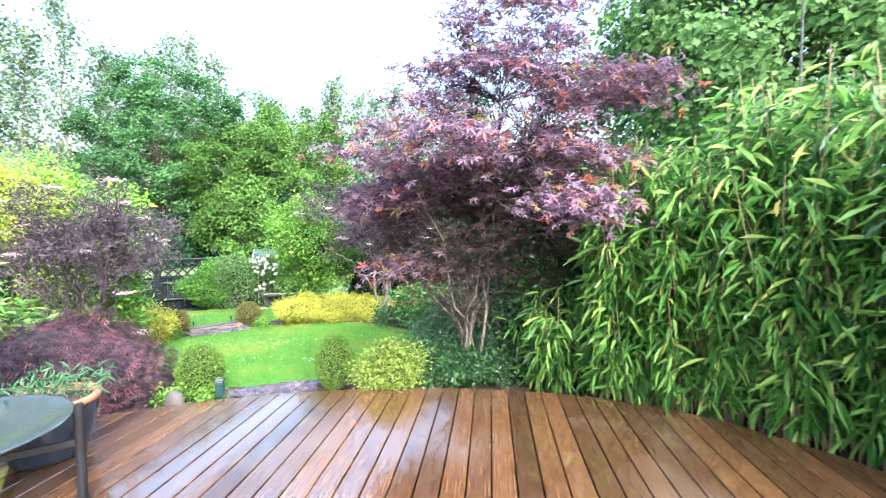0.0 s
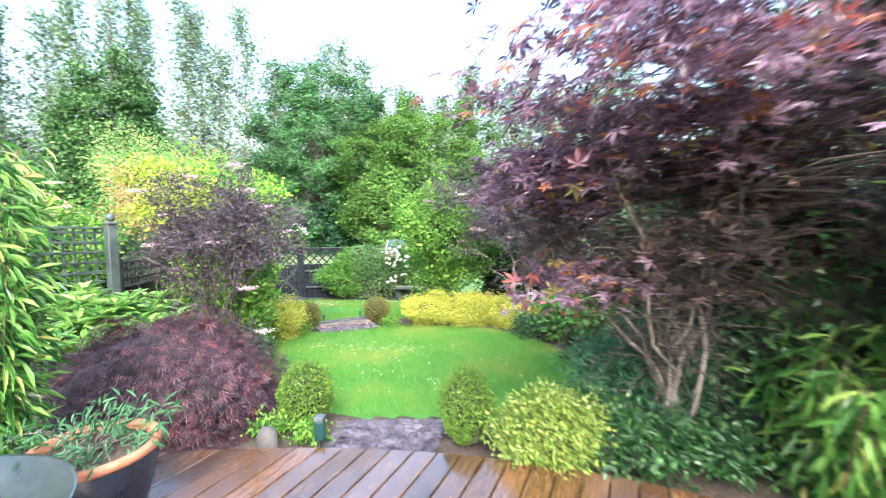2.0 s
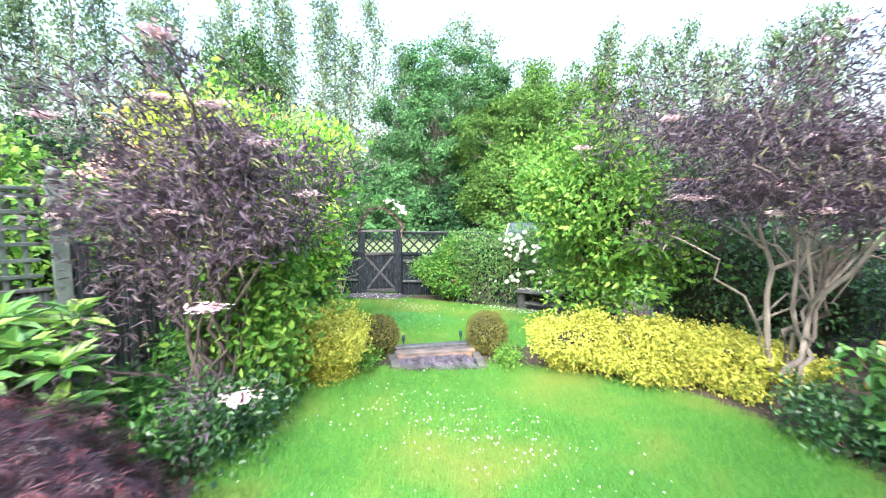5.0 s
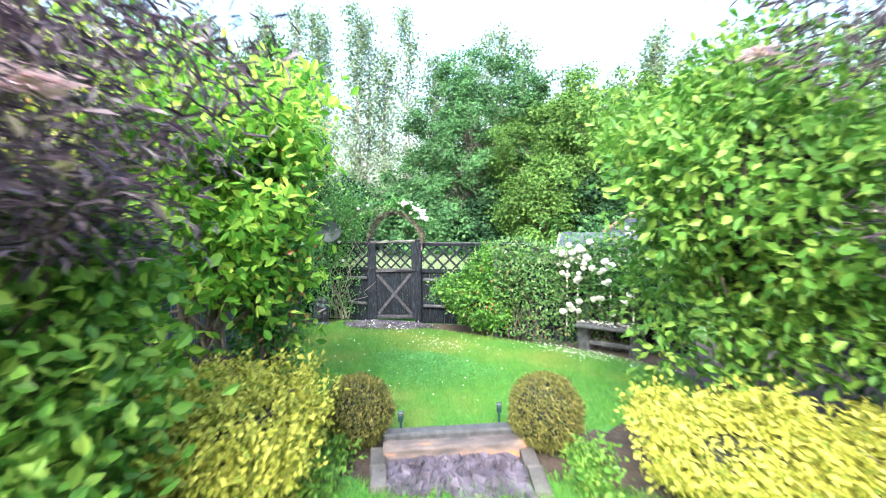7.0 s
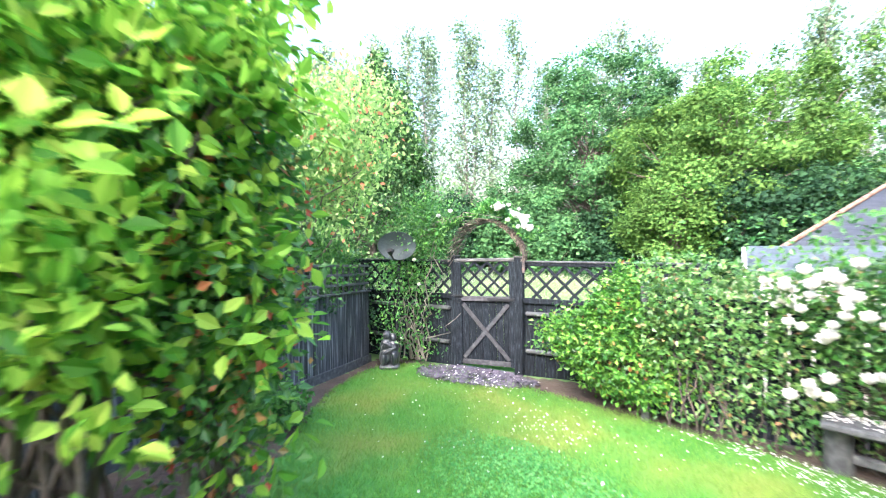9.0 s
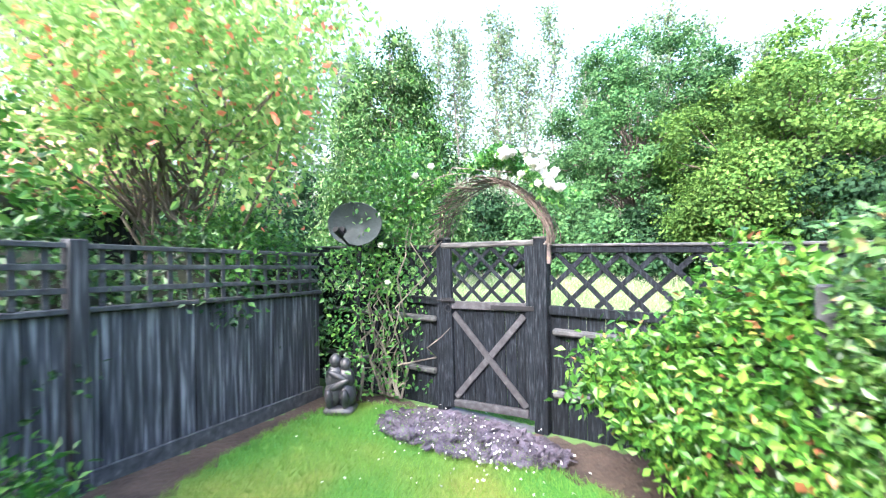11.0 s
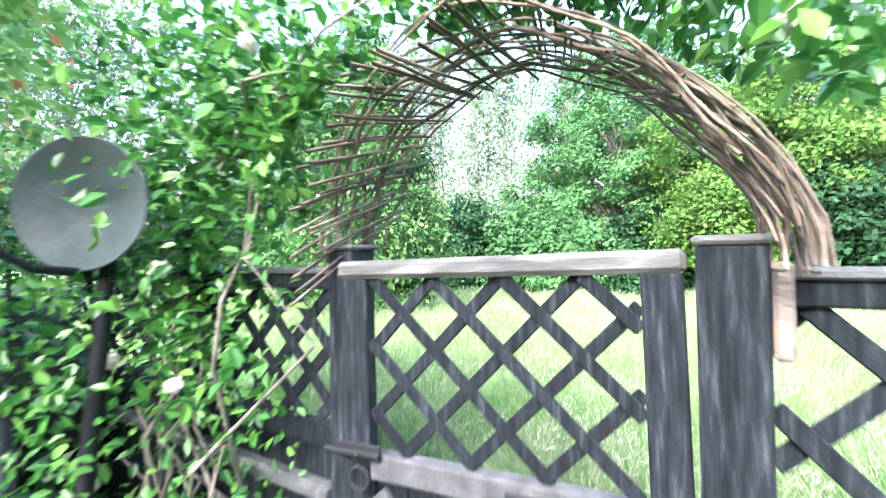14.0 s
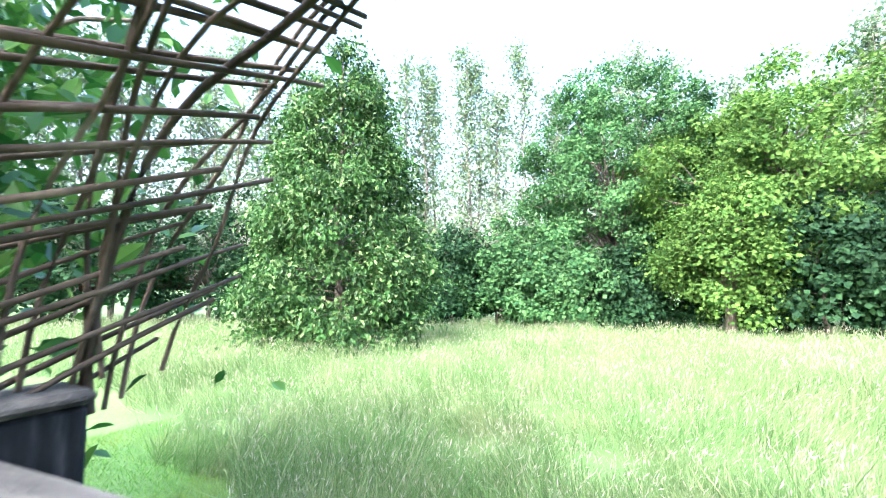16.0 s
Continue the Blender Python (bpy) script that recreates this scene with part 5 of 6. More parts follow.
def spot_lamp(x, y, z, turn, label, k=1.0):
    ob = thing("garden_spotlight", pose(x, y, z, 0, 0, turn), label, "lamp", "garden spotlights")
    bm = bmesh.new()
    boxmesh(bm, -.035 * k, .035 * k, -.03 * k, .03 * k, .06 if k == 1 else .15, .2, None, .008 * k)
    part("housing", bm, PLASTIC, ob)
    bm = bmesh.new()
    boxmesh(bm, -.037 * k, .037 * k, -.034 * k, .034 * k, .2, .2 + .035 * k, None, .006 * k)
    part("glass_cap", bm, LAMPGLASS, ob, "pale glass lamp face")
    bm = bmesh.new()
    bmesh.ops.create_cone(bm, cap_ends=True, segments=10, radius1=.005, radius2=.01, depth=.3 if k < 1 else .16, matrix=pose(0, 0, .03 if k < 1 else 0))
    part("spike", bm, PLASTIC, ob)


spot_lamp(-2.52, 3.62, -.1, 20, "dark green garden spotlight at the deck's edge")
spot_lamp(-5.62, 7.36, float(ground_z(-5.6, 7.3)), 40, "small dark garden spotlight on a thin stake beside the box ball", .52)
spot_lamp(-5.26, 7.98, float(ground_z(-5.26, 7.98)), 40, "small dark garden spotlight on a thin stake by the step", .52)


def slates(name, poly, n, lift, label, seed, size=.032):
    """Loose slate chips lying at all angles."""
    rng = np.random.default_rng(seed)
    p = np.asarray(poly)
    lo, hi = p.min(0), p.max(0)
    X, Y = rng.uniform(lo[0], hi[0], n * 5), rng.uniform(lo[1], hi[1], n * 5)
    k = inside(poly, X, Y)
    X, Y = X[k][:n], Y[k][:n]
    n = len(X)
    base = np.array([(-1, -.6, 0), (.7, -.8, 0), (1, .5, 0), (-.5, .8, 0), (-.9, -.5, .3), (.6, -.7, .3), (.9, .4, .3), (-.4, .7, .3)])
    faces = np.array([(4, 5, 6, 7), (0, 1, 5, 4), (1, 2, 6, 5), (2, 3, 7, 6), (3, 0, 4, 7)])
    s = rng.uniform(.5, 1.4, (n, 1, 1)) * size
    q = base[None] * s * rng.uniform(.7, 1.3, (n, 1, 3))
    a = rng.uniform(0, 6.283, n)
    tx, ty = rng.normal(0, .35, (n, 1)), rng.normal(0, .35, (n, 1))
    q[..., 2] += q[..., 0] * tx + q[..., 1] * ty
    c, sn = np.cos(a)[:, None], np.sin(a)[:, None]
    V = np.stack([q[..., 0] * c - q[..., 1] * sn + X[:, None], q[..., 0] * sn + q[..., 1] * c + Y[:, None], q[..., 2] + (ground_z(X, Y) + lift + rng.uniform(0, .012, n))[:, None]], -1)
    F = (np.arange(n) * 8)[:, None, None] + faces[None]
    return tagged(mesh_of(name, V.reshape(-1, 3), [F.reshape(-1, 4)], SLATE), label, "slate chippings", kind="stuff")


PATH_NEAR = [(-2.35, 3.5), (-1.75, 3.66), (-1.85, 4.45), (-2.68, 4.12)]
slates("slate_path", PATH_NEAR, 900, .012, "plum and grey slate chippings between deck and lawn", 510)
TROUGH = [(-5.18, 6.92), (-4.62, 7.45), (-5.0, 7.78), (-5.5, 7.18)]
slates("slate_step", TROUGH, 800, .014, "plum slate chippings in front of the timber step", 511)
GATE_SLATE = [(-9.75, 9.35), (-9.7, 9.85), (-8.85, 10.35), (-8.3, 10.3), (-8.6, 9.75), (-9.2, 9.3)]
slates("slate_at_gate", smooth_loop(GATE_SLATE), 1500, .02, "dark purple slate chippings before the gate", 512, .026)


def edging(points, label, material, name, w=.07, l=.16, h=.05, lift=0.0):
    """A run of small setts, each its own block."""
    rng = np.random.default_rng(520)
    run = thing(name, pose(0, 0, 0), label, "edging", kind="structure")
    for (x0, y0), (x1, y1) in zip(points[:-1], points[1:]):
        L = math.hypot(x1 - x0, y1 - y0)
        k = max(1, round(L / l))
        for i in range(k):
            t = (i + .5) / k
            x, y = x0 + (x1 - x0) * t, y0 + (y1 - y0) * t
            m = pose(x, y, float(ground_z(x, y)) + lift + rng.uniform(-.006, .006), rng.uniform(-3, 3), rng.uniform(-3, 3), math.degrees(math.atan2(y1 - y0, x1 - x0)) + rng.uniform(-4, 4))
            bar("sett", -L / k / 2 + .005, L / k / 2 - .005, -w / 2, w / 2, -.03, h, material, run, .006, m)


edging([(-2.42, 3.5), (-2.74, 4.14), (-1.86, 4.5)], "worn stone edging round the slate path", STONE, "path_edging", h=.016)
edging([(-5.24, 6.9), (-5.58, 7.14)], "mossy stone edging of the slate bed", STONE, "bed_edging", .09, .2)
edging([(-4.58, 7.5), (-4.94, 7.84)], "mossy stone edging beside the slate bed", STONE, "bed_edging", .09, .2)


def sleeper():
    for k, (dx, z, w, mt) in enumerate(((0, .0, .12, RAILWOOD), (.13, .03, .1, GREYWOOD))):
        a = math.atan2(.63, .5)
        x, y = -5.24 - dx * math.sin(a), 7.5 + dx * math.cos(a)
        ob = thing("timber_sleeper", pose(x, y, float(ground_z(x, y)), 0, 0, math.degrees(a)), "rotting orange and grey timber sleeper forming a step", "sleeper", "timber step")
        bar("beam", -.46, .46, -w / 2, w / 2, -.04, .1 + z, mt, ob, .012)


sleeper()


# ---- the far garden ----
def bench():
    ob = thing("garden_bench", pose(*at(-5.68, 10.8, -.08), 0, 0, 14), "weathered timber slab bench strewn with white petals", "bench")
    for y0, y1 in ((-.19, -.01), (.0, .19)):
        bar("seat_plank", -.4, .42, y0, y1, .4, .45, GREYWOOD, ob, .014)
    for x in (-.32, .3):
        tubes("leg", [([(x, 0, -.05), (x + .004, .01, .2), (x, 0, .405)], .085, .075)], GREYWOOD, ob, 14)
    bar("stretcher", -.27, .25, -.03, .03, .16, .22, GREYWOOD, ob, .01)


bench()
rngB = np.random.default_rng(530)
n = 260
q = np.stack([rngB.uniform(-.38, .4, n), rngB.uniform(-.18, .18, n) * rngB.random(n) ** .3, np.full(n, .455)], -1)
ca, sa = math.cos(radians(14)), math.sin(radians(14))
org = at(-5.68, 10.8, -.08)
P = np.stack([q[:, 0] * ca - q[:, 1] * sa + org[0], q[:, 0] * sa + q[:, 1] * ca + org[1], q[:, 2] + org[2]], -1)
tagged(leaves("petals_on_bench", P, unit(rngB.normal(size=(n, 3)) * np.array([1, 1, .1])), unit(np.array([0, 0, 1.0]) + rngB.normal(size=(n, 3)) * .2), .03, PETALS, PETAL), "fallen white petals lying on the bench", "petals", kind="stuff")


CLIMBER = leaf_mat("climber_leaves", [(0.0, (0.03, 0.095, 0.02)), (0.6, (0.08, 0.185, 0.037)), (0.93, (0.16, 0.27, 0.065)), (1.0, (0.24, 0.13, 0.07))], 0.4, 0.3)


def climber_fence():
    """A low board fence smothered by a climber, with a bare corner post."""
    a, b = np.array([-7.2, 10.42]), np.array([-4.9, 11.35])
    rng = np.random.default_rng(540)
    ang = math.degrees(math.atan2(b[1] - a[1], b[0] - a[0]))
    L = float(np.linalg.norm(b - a))
    f = thing("climber_fence", pose(*at(a[0], a[1]), 0, 0, ang), "old grey timber screen under a climbing plant", "fence")
    for x in (.0, L / 2, L):
        bar("post", x - .035, x + .035, -.035, .035, -.1, 1.2, GREYWOOD, f, .006)
    for z in (.2, .6, 1.05):
        bar("rail", 0, L, .036, .06, z, z + .07, CHAR, f, .006)
    for i in range(round(L / .14)):
        bar("board", i * .14 + .01, i * .14 + .13, .062, .078, .05, 1.12, CHAR, f, .003)
    c = thing("climbing_plant", pose(*at(a[0], a[1]), 0, 0, ang), "tangled green climber covering the timber screen", "climber")
    n = 9000
    t, z = rng.random(n) * L, 1.44 * rng.random(n) ** .62
    thick = .1 + .16 * np.sin(t * 4 + z * 3) ** 2 * (z / 1.3) + .1 * z
    P = np.stack([t, -thick * rng.random(n) ** .5 + .1 * (z > 1.1), z + .06 * np.sin(t * 5)], -1)
    hole = (np.sin(t * 3.4 + 1) * np.sin(z * 5) > .55) & (z < .8)
    P = P[~hole]
    out = unit(np.tile([0, -1.0, .5], (len(P), 1)) + rng.normal(size=(len(P), 3)) * .5)
    leaves("foliage", P, sprig_axis(rng, out, .3), face_up(rng, out), rng.uniform(.6, 1.4, len(P)) * .045, DIAMOND, CLIMBER, c)
    runs = [(bend((x, -.05, 0), (x + rng.normal(0, .3), -.1, rng.uniform(.5, 1.2)), rng, 0, 7, .04), .009, .004) for x in rng.uniform(.1, L - .1, 34)]
    tagged(tubes("branchwork", runs, TWIG, c, 5), kind="stuff")
    r = thing("white_rose", pose(*at(-5.85, 11.0)), "climbing rose with clusters of white blooms above the bench", "rose")
    n = 3600
    P = rng.normal(size=(n, 3)) * np.array([.42, .14, .32]) + np.array([.05, -.14, 1.08])
    P[:, 2] = np.clip(P[:, 2], .3, 1.75)
    out = unit(np.tile([0, -1.0, .4], (n, 1)) + rng.normal(size=(n, 3)) * .6)
    leaves("foliage", P, sprig_axis(rng, out, .3), face_up(rng, out), rng.uniform(.6, 1.4, n) * .05, DIAMOND, MIDGREEN, r)
    tagged(tubes("branchwork", [(bend((rng.uniform(-.3, .3), 0, 0), P[i] + np.array([0, .1, 0]), rng, .05), .009, .003) for i in range(0, n, 160)], BARK, r, 5), kind="stuff")
    heads = rng.normal(size=(13, 3)) * np.array([.4, .05, .32]) + np.array([.08, -.46, 1.0])
    for i in range(58):
        p = heads[i % 13] + rng.normal(size=3) * np.array([.07, .04, .06])
        rose_bloom(r, p, rng, .074)


def rose_bloom(parent, p, rng, size, mat=None):
    k = 16
    a = np.linspace(0, 12, k)
    tilt = np.linspace(.15, 1.1, k)
    out = unit(np.stack([np.cos(a) * tilt, np.sin(a) * tilt, np.ones(k)], -1) + np.array([0, -.5, 0]))
    leaves("bloom", np.asarray(p) + np.zeros((k, 3)), out, unit(np.stack([-np.cos(a), -np.sin(a), .6 * np.ones(k)], -1)), size * rng.uniform(.8, 1.2), PETALS, mat or PETAL, parent)


climber_fence()


def arch_climber():
    """Climbing rose over the arch and the panel beside the gate."""
    rng = np.random.default_rng(550)
    ob = thing("climbing_rose", GATE @ pose(-.45, -.05, -.62), "climbing rose over the willow arch and the fence panel", "climber")
    P, O = [], []
    n = 4200
    a = rng.uniform(.4, 2.75, n)
    s = rng.uniform(-.24, .16, n)
    r = .52 + .04 + .13 * rng.random(n) ** 1.5 + .07 * np.sin(a * 5 + s * 6)
    top = np.stack([1.01 - r * np.cos(a), .095 + s, 1.44 + r * np.sin(a) * .96], -1)
    keep = ((a < 2.3) | (rng.random(n) < .4)) & ((a > 1.25) | (s < -.1 - .1 * (1.25 - a)))
    P.append(top[keep])
    O.append(unit(np.stack([-np.cos(a), s * 0 - .3, np.sin(a)], -1))[keep])
    n = 3200
    q = np.stack([rng.normal(-.05, .2, n), rng.normal(-.06, .1, n), rng.uniform(.02, 1.95, n)], -1)
    q[:, 0] += .15 * np.sin(q[:, 2] * 3) + np.where(q[:, 2] > 1.5, (q[:, 2] - 1.5) * 1.0, 0)
    thin = (q[:, 2] > .95) | (rng.random(n) < .36)
    q = q[thin]
    P.append(q)
    O.append(unit(np.tile([.1, -1.0, .4], (len(q), 1))))
    n = 3000
    q = np.stack([rng.normal(.12, .26, n), rng.normal(.0, .15, n), rng.normal(1.88, .27, n)], -1)
    P.append(q)
    O.append(unit(np.tile([0, -.6, .8], (n, 1))))
    n = 600
    q = np.stack([rng.normal(-.2, .13, n), rng.normal(-.4, .06, n), rng.uniform(.1, 1.38, n)], -1)
    P.append(q)
    O.append(unit(np.tile([.1, -1.0, .4], (n, 1))))
    P, O = np.concatenate(P), np.concatenate(O)
    g = np.hypot(P[:, 0] - 1.01, P[:, 2] - 1.44)
    clear = ~(((g < .545) & (P[:, 2] > 1.3)) | ((P[:, 0] > .5) & (P[:, 2] < 1.5)))
    P, O = P[clear], O[clear]
    O = unit(O + rng.normal(size=O.shape) * .5)
    leaves("foliage", P, sprig_axis(rng, O, .3), face_up(rng, O), rng.uniform(.55, 1.35, len(P)) * .046, OVAL, MIDBRIGHT, ob)
    runs = [(bend((rng.normal(0, .12), -.03, 0), (rng.normal(-.05, .25), -.08, rng.uniform(.6, 1.9)), rng, 0, 8, .06), .011, .004) for _ in range(16)]
    runs += [(bend((.05, -.06, 1.7), (rng.uniform(.4, 1.3), rng.uniform(-.2, .2), rng.uniform(1.85, 2.0)), rng, .12, 7, .04), .008, .003) for _ in range(8)]
    runs.append((bend((-.2, -.25, 0), (-.12, -.1, .75), rng, 0, 7, .06), .016, .01))
    tagged(tubes("branchwork", runs, PALEBARK, ob, 6), kind="stuff")
    for i in range(46):
        t = rng.uniform(1.75, 2.72)
        rr = .66 + rng.normal(0, .03)
        rose_bloom(ob, (1.01 - rr * math.cos(t), .05 + rng.uniform(-.32, .12), 1.44 + rr * math.sin(t) * .96), rng, .06)
    for p in ((.05, -.2, 1.37), (-.22, -.22, 1.08), (.4, -.15, 1.95), (.12, -.2, 1.05), (.6, -.2, 2.0)):
        rose_bloom(ob, p, rng, .05)


MIDBRIGHT = leaf_mat("rose_leaves", [(0.0, (0.02, 0.085, 0.014)), (0.6, (0.06, 0.19, 0.028)), (1.0, (0.17, 0.34, 0.06))], 0.35, 0.35)
arch_climber()


def satellite_dish():
    ob = thing("satellite_dish", pose(-10.1, 9.32, .97, -6, 0, 46), "grey satellite dish on a post among leaves", "satellite dish")
    prof = [(.001, .0)] + [(.235 * k / 8, .06 * (k / 8) ** 2) for k in range(1, 9)] + [(.242, .063), (.242, .056), (.17, .028), (.001, -.008)]
    d = lathe("dish", prof, DISH, ob, 44)
    d.matrix_local = pose(0, 0, 0, 98, 0, 0) @ Matrix.Diagonal((1.12, .8, 1, 1))
    tubes("arm", [([(0, .0, -.2), (.0, -.14, -.2), (0, -.28, -.13)], .012, .01)], BLACKMETAL, ob, 8)
    bm = bmesh.new()
    bmesh.ops.create_cone(bm, cap_ends=True, segments=16, radius1=.03, radius2=.026, depth=.1, matrix=pose(0, -.3, -.11, 70, 0, 0))
    bmesh.ops.create_cone(bm, cap_ends=True, segments=16, radius1=.036, radius2=.03, depth=.03, matrix=pose(0, -.25, -.09, 70, 0, 0))
    part("receiver", bm, BLACKMETAL, ob, "black receiver head on the arm")
    tubes("mast", [([(0, .05, -1.7), (0, .05, .02)], .022, .022)], BLACKMETAL, ob, 12)


satellite_dish()


def statue():
    """A dark figure group, kept to plain rounded masses."""
    bm = bmesh.new()

    def ball(c, r, turn=(0, 0, 0)):
        m = Matrix.Translation(c) @ Euler([radians(v) for v in turn]).to_matrix().to_4x4() @ Matrix.Diagonal((*r, 1))
        bmesh.ops.create_icosphere(bm, subdivisions=3, radius=1, matrix=m)

    boxmesh(bm, -.13, .13, -.11, .11, 0, .07, None, .03)
    ball((-.05, 0, .17), (.085, .09, .13), (0, 8, 0))
    ball((.05, .01, .16), (.08, .09, .12), (0, -8, 0))
    ball((-.05, 0, .3), (.075, .07, .11), (0, 12, 0))
    ball((.05, .01, .29), (.07, .065, .1), (0, -14, 0))
    ball((-.035, -.01, .44), (.05, .052, .06))
    ball((.045, .0, .41), (.047, .05, .055))
    ball((.0, -.06, .32), (.1, .025, .03), (0, 25, 0))
    ball((.0, -.07, .25), (.1, .026, .03), (0, -28, 0))
    ball((-.07, -.07, .13), (.035, .05, .1), (20, 0, 0))
    ball((.06, -.07, .13), (.035, .05, .1), (20, 0, 0))
    for f in bm.faces:
        f.smooth = True
    ob = part("statue", bm, BRONZE, None)
    ob.matrix_world = pose(*at(-9.95, 9.12), 0, 0, 62)
    tagged(ob, "small dark resin statue standing by the fence corner", "statue")


statue()


def outbuildings():
    """A felt-roofed shed and a slate-roofed house beyond the boundary."""
    s = thing("shed", pose(-6.75, 12.75, -.84, 0, 0, 26), "low garden shed with a pale felt roof", "shed")
    bar("wall", -.56, .56, -.62, .62, -.1, 1.55, PALEWALL, s, .01)
    bm = bmesh.new()
    v = [bm.verts.new(c) for c in ((-.66, -.75, 1.53), (.66, -.75, 1.53), (.66, 0, 1.78), (-.66, 0, 1.78), (-.66, .75, 1.53), (.66, .75, 1.53))]
    for q in ((0, 1, 2, 3), (3, 2, 5, 4)):
        bm.faces.new([v[i] for i in q])
    bmesh.ops.solidify(bm, geom=bm.faces[:], thickness=.04)
    part("roof", bm, FELT, s, "pale grey felt roof")
    for sg in (-1, 1):
        brd = bmesh.new()
        boxmesh(brd, -.69, -.665, min(0, sg * .78), max(0, sg * .78), -.05, .03, Matrix.Translation((0, 0, 1.74)) @ Matrix.Rotation(-sg * .32, 4, "X"), .003)
        part("bargeboard", brd, PETALBOARD, s, "white painted bargeboard")
    h = thing("house", pose(-6.95, 22.6, -1.8, 0, 0, 20), "house with a grey slate roof and clay ridge tiles", "house")
    bar("wall", -3.2, 3.2, -2.2, 2.2, -1.2, 2.7, PALEWALL, h, .01)
    bm = bmesh.new()
    v = [bm.verts.new(c) for c in ((-3.84, -2.98, 2.43), (3.8, -2.98, 2.43), (2.0, 0, 4.1), (-1.7, 0, 4.1), (-3.84, 2.98, 2.43), (3.8, 2.98, 2.43))]
    for q in ((0, 1, 2, 3), (3, 2, 5, 4), (0, 3, 4), (1, 5, 2)):
        bm.faces.new([v[i] for i in q])
    bmesh.ops.solidify(bm, geom=bm.faces[:], thickness=.08)
    part("roof", bm, ROOF, h, "grey slate roof")
    for a, b in (((-3.84, -2.98, 2.49), (-1.7, 0, 4.15)), ((-1.7, 0, 4.15), (2.0, 0, 4.15))):
        k = 14
        for i in range(k):
            p = [np.array(a) + (np.array(b) - np.array(a)) * t for t in (i / k, (i + .92) / k)]
            tubes("ridge_tile", [(p, .06, .055)], TILE, h, 8)


def summerhouse():
    """A small hip-roofed building beyond the fence, its clay tiles laid in overlapping courses."""
    ob = thing("summerhouse", pose(-12.6, 6.1, -.5, 0, 0, 20), "neighbour's outhouse with weathered clay tile roof", "outbuilding")
    bar("wall", -.95, .95, -.95, .95, -.1, 1.85, CHAR, ob, .01)
    bar("gutter_board", -1.16, 1.16, -1.16, 1.16, 1.78, 1.9, TANTILE, ob, .01, label="tan timber fascia board")
    n = 7
    for side in range(4):
        turn = Matrix.Rotation(side * math.pi / 2, 4, "Z")
        for i in range(n):
            a, b = 1.22 * (1 - i / n), 1.22 * (1 - (i + 1.12) / n)
            z0, z1 = 1.93 + .95 * i / n, 1.9 + .95 * (i + 1.12) / n
            b = max(b, .02)
            bm = bmesh.new()
            v = [bm.verts.new(turn @ Vector(c)) for c in ((-a, -a, z0), (a, -a, z0), (b, -b, z1), (-b, -b, z1), (-a, -a, z0 - .035), (a, -a, z0 - .035))]
            for q in ((0, 1, 2, 3), (4, 5, 1, 0), (3, 2, 5, 4)):
                bm.faces.new([v[k] for k in q])
            part("tile_course", bm, TANTILE, ob)


TANTILE = plain_mat("weathered_clay_tile", [(0.3, (0.28, 0.15, 0.09)), (0.7, (0.5, 0.33, 0.22))], 6, 0.85, 0.4, per_object=0.25)
summerhouse()
PETALBOARD = plain_mat("white_board", [(0.3, (0.62, 0.62, 0.6)), (0.7, (0.78, 0.78, 0.76))], 6, 0.5, 0.1)
outbuildings()


# ---- daisies, petals and stray growth on the lawns ----
def specks(name, X, Y, lift, size, mat, label, rng):
    n = len(X)
    P = np.stack([X, Y, ground_z(X, Y) + lift], -1)
    return tagged(leaves(name, P, unit(rng.normal(size=(n, 3)) * np.array([1, 1, .15])), unit(np.array([0, 0, 1.0]) + rng.normal(size=(n, 3)) * .3), rng.uniform(.6, 1.3, n) * size, PETALS, mat), label, "petals", kind="stuff")


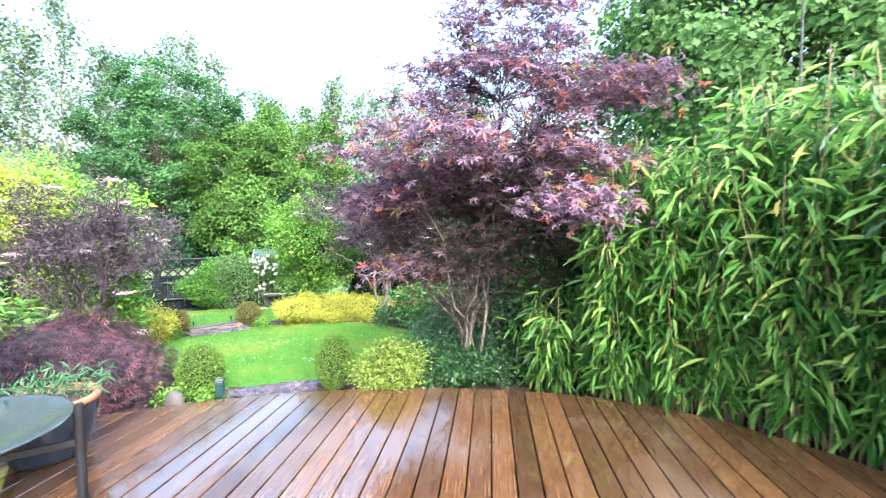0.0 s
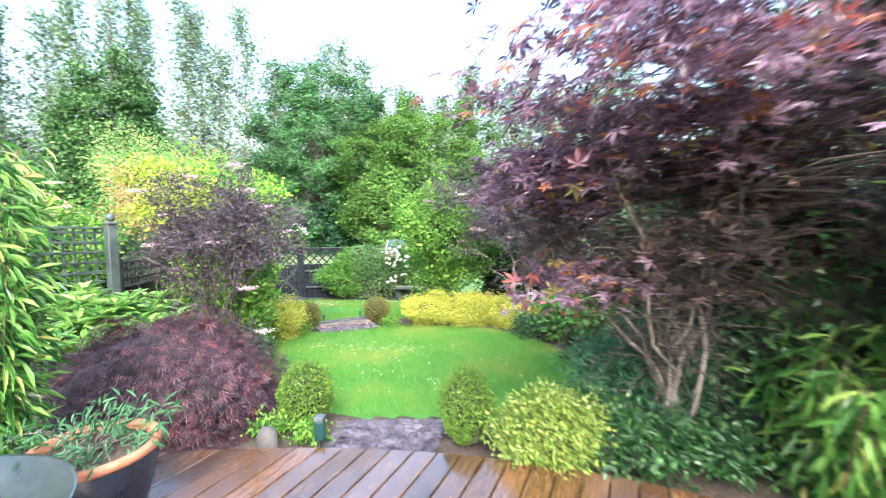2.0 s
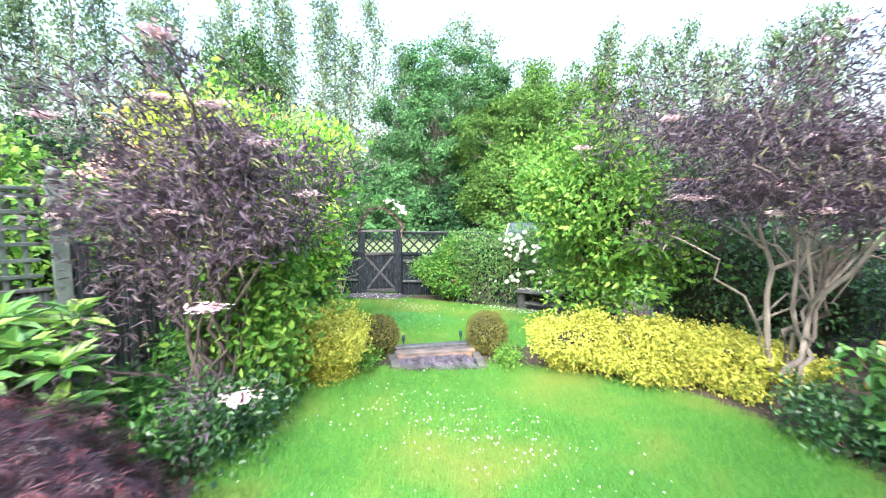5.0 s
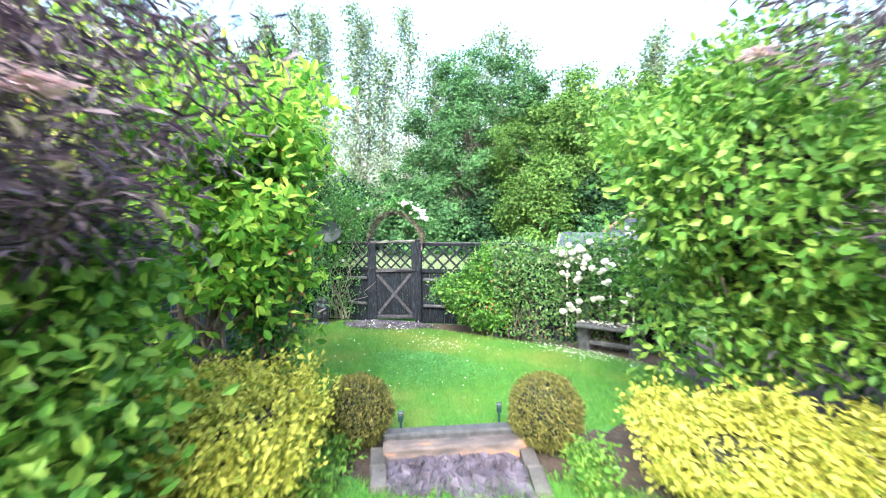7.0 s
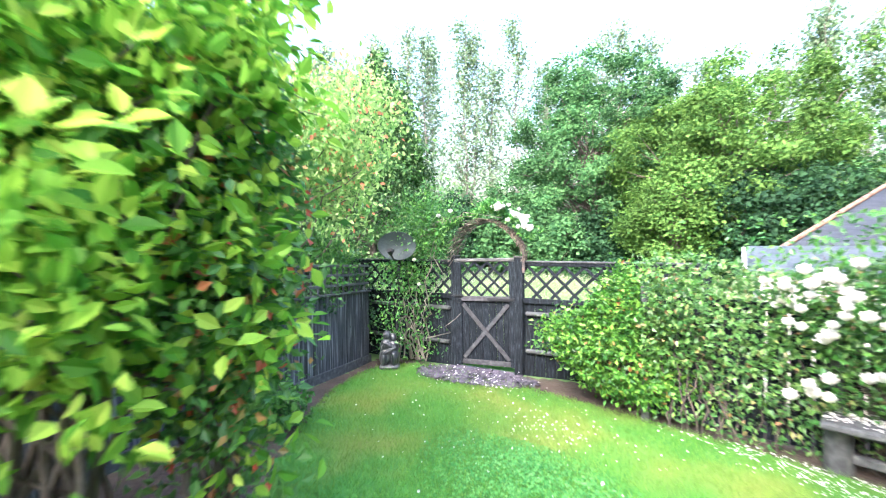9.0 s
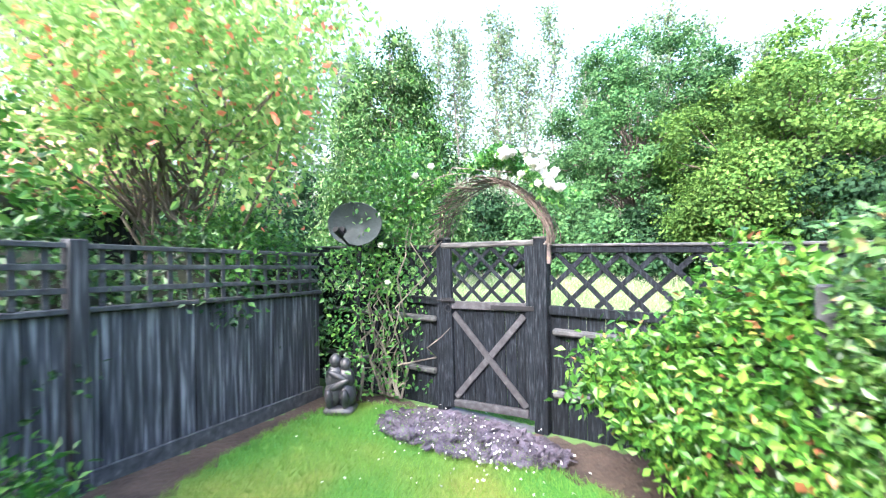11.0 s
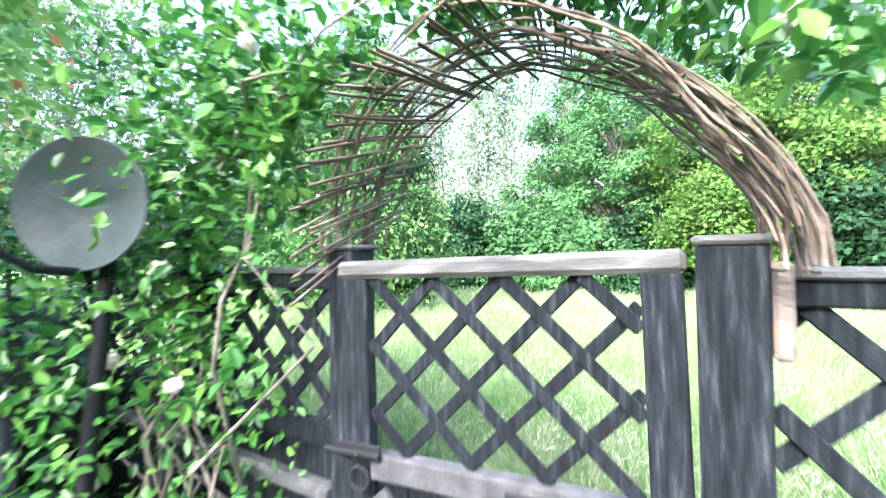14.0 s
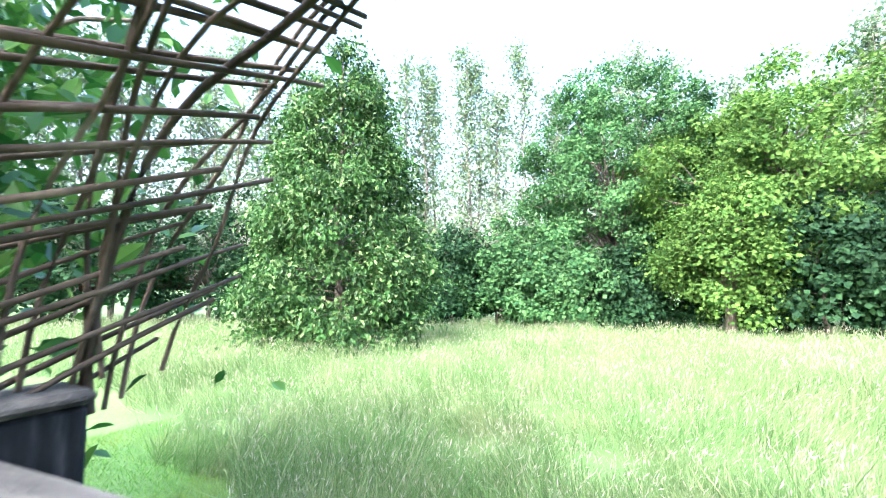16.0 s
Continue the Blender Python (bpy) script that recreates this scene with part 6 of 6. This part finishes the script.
rngD = np.random.default_rng(600)


def drift(cx, cy, rx, ry, n, poly):
    X, Y = rngD.normal(cx, rx, n), rngD.normal(cy, ry, n)
    k = inside(poly, X, Y)
    return X[k], Y[k]


XY = [drift(-3.9, 6.3, .6, .3, 260, LAWN_1), drift(-3.2, 5.6, .9, .7, 70, LAWN_1), drift(-2.35, 5.3, .1, .1, 24, LAWN_1)]
specks("daisies", np.concatenate([a for a, _ in XY]), np.concatenate([b for _, b in XY]), .04, .016, PETAL, "white daisies scattered in the lawn", rngD)
XY = [drift(-5.9, 10.45, .5, .14, 500, LAWN_2), drift(-7.4, 9.5, .35, .25, 130, LAWN_2), drift(-7.0, 9.0, 1.5, .8, 120, LAWN_2), drift(-9.0, 9.6, .5, .3, 60, LAWN_2)]
specks("fallen_petals", np.concatenate([a for a, _ in XY]), np.concatenate([b for _, b in XY]), .038, .018, PETAL, "white petals fallen on the far lawn", rngD)
X, Y = rngD.normal(-9.0, .35, 160), rngD.normal(9.85, .22, 160)
specks("petals_on_slate", X, Y, .045, .022, PETAL, "white petals fallen on the slate by the gate", rngD)


n = 9000
a, r = rngD.uniform(0, 6.283, n), rngD.random(n) ** .55
X, Y = -6.85 + r * (.95 * np.cos(a) + .12 * np.sin(3 * a)), 8.75 + r * (.62 * np.sin(a) + .1 * np.sin(2 * a + 1))
P = np.stack([X, Y, ground_z(X, Y) + rngD.uniform(.01, .055, n) * (1.15 - r * r)], -1)
tagged(leaves("clover_patch", P, unit(rngD.normal(size=(n, 3)) * np.array([1, 1, .25])), unit(np.array([0, 0, 1.0]) + rngD.normal(size=(n, 3)) * .35), rngD.uniform(.6, 1.3, n) * .026, OVAL, CLOVER), "lush clover growing thick in the far lawn", "clover", kind="stuff")


def garden_pole():
    ob = thing("pole", pose(3.45, 5.2, -.14), "slim pale pole rising above the bamboo", "pole")
    tubes("shaft", [([(0, 0, -.1), (0, 0, 3), (.01, 0, 6.2)], .014, .01)], GREYWOOD, ob, 8)


garden_pole()
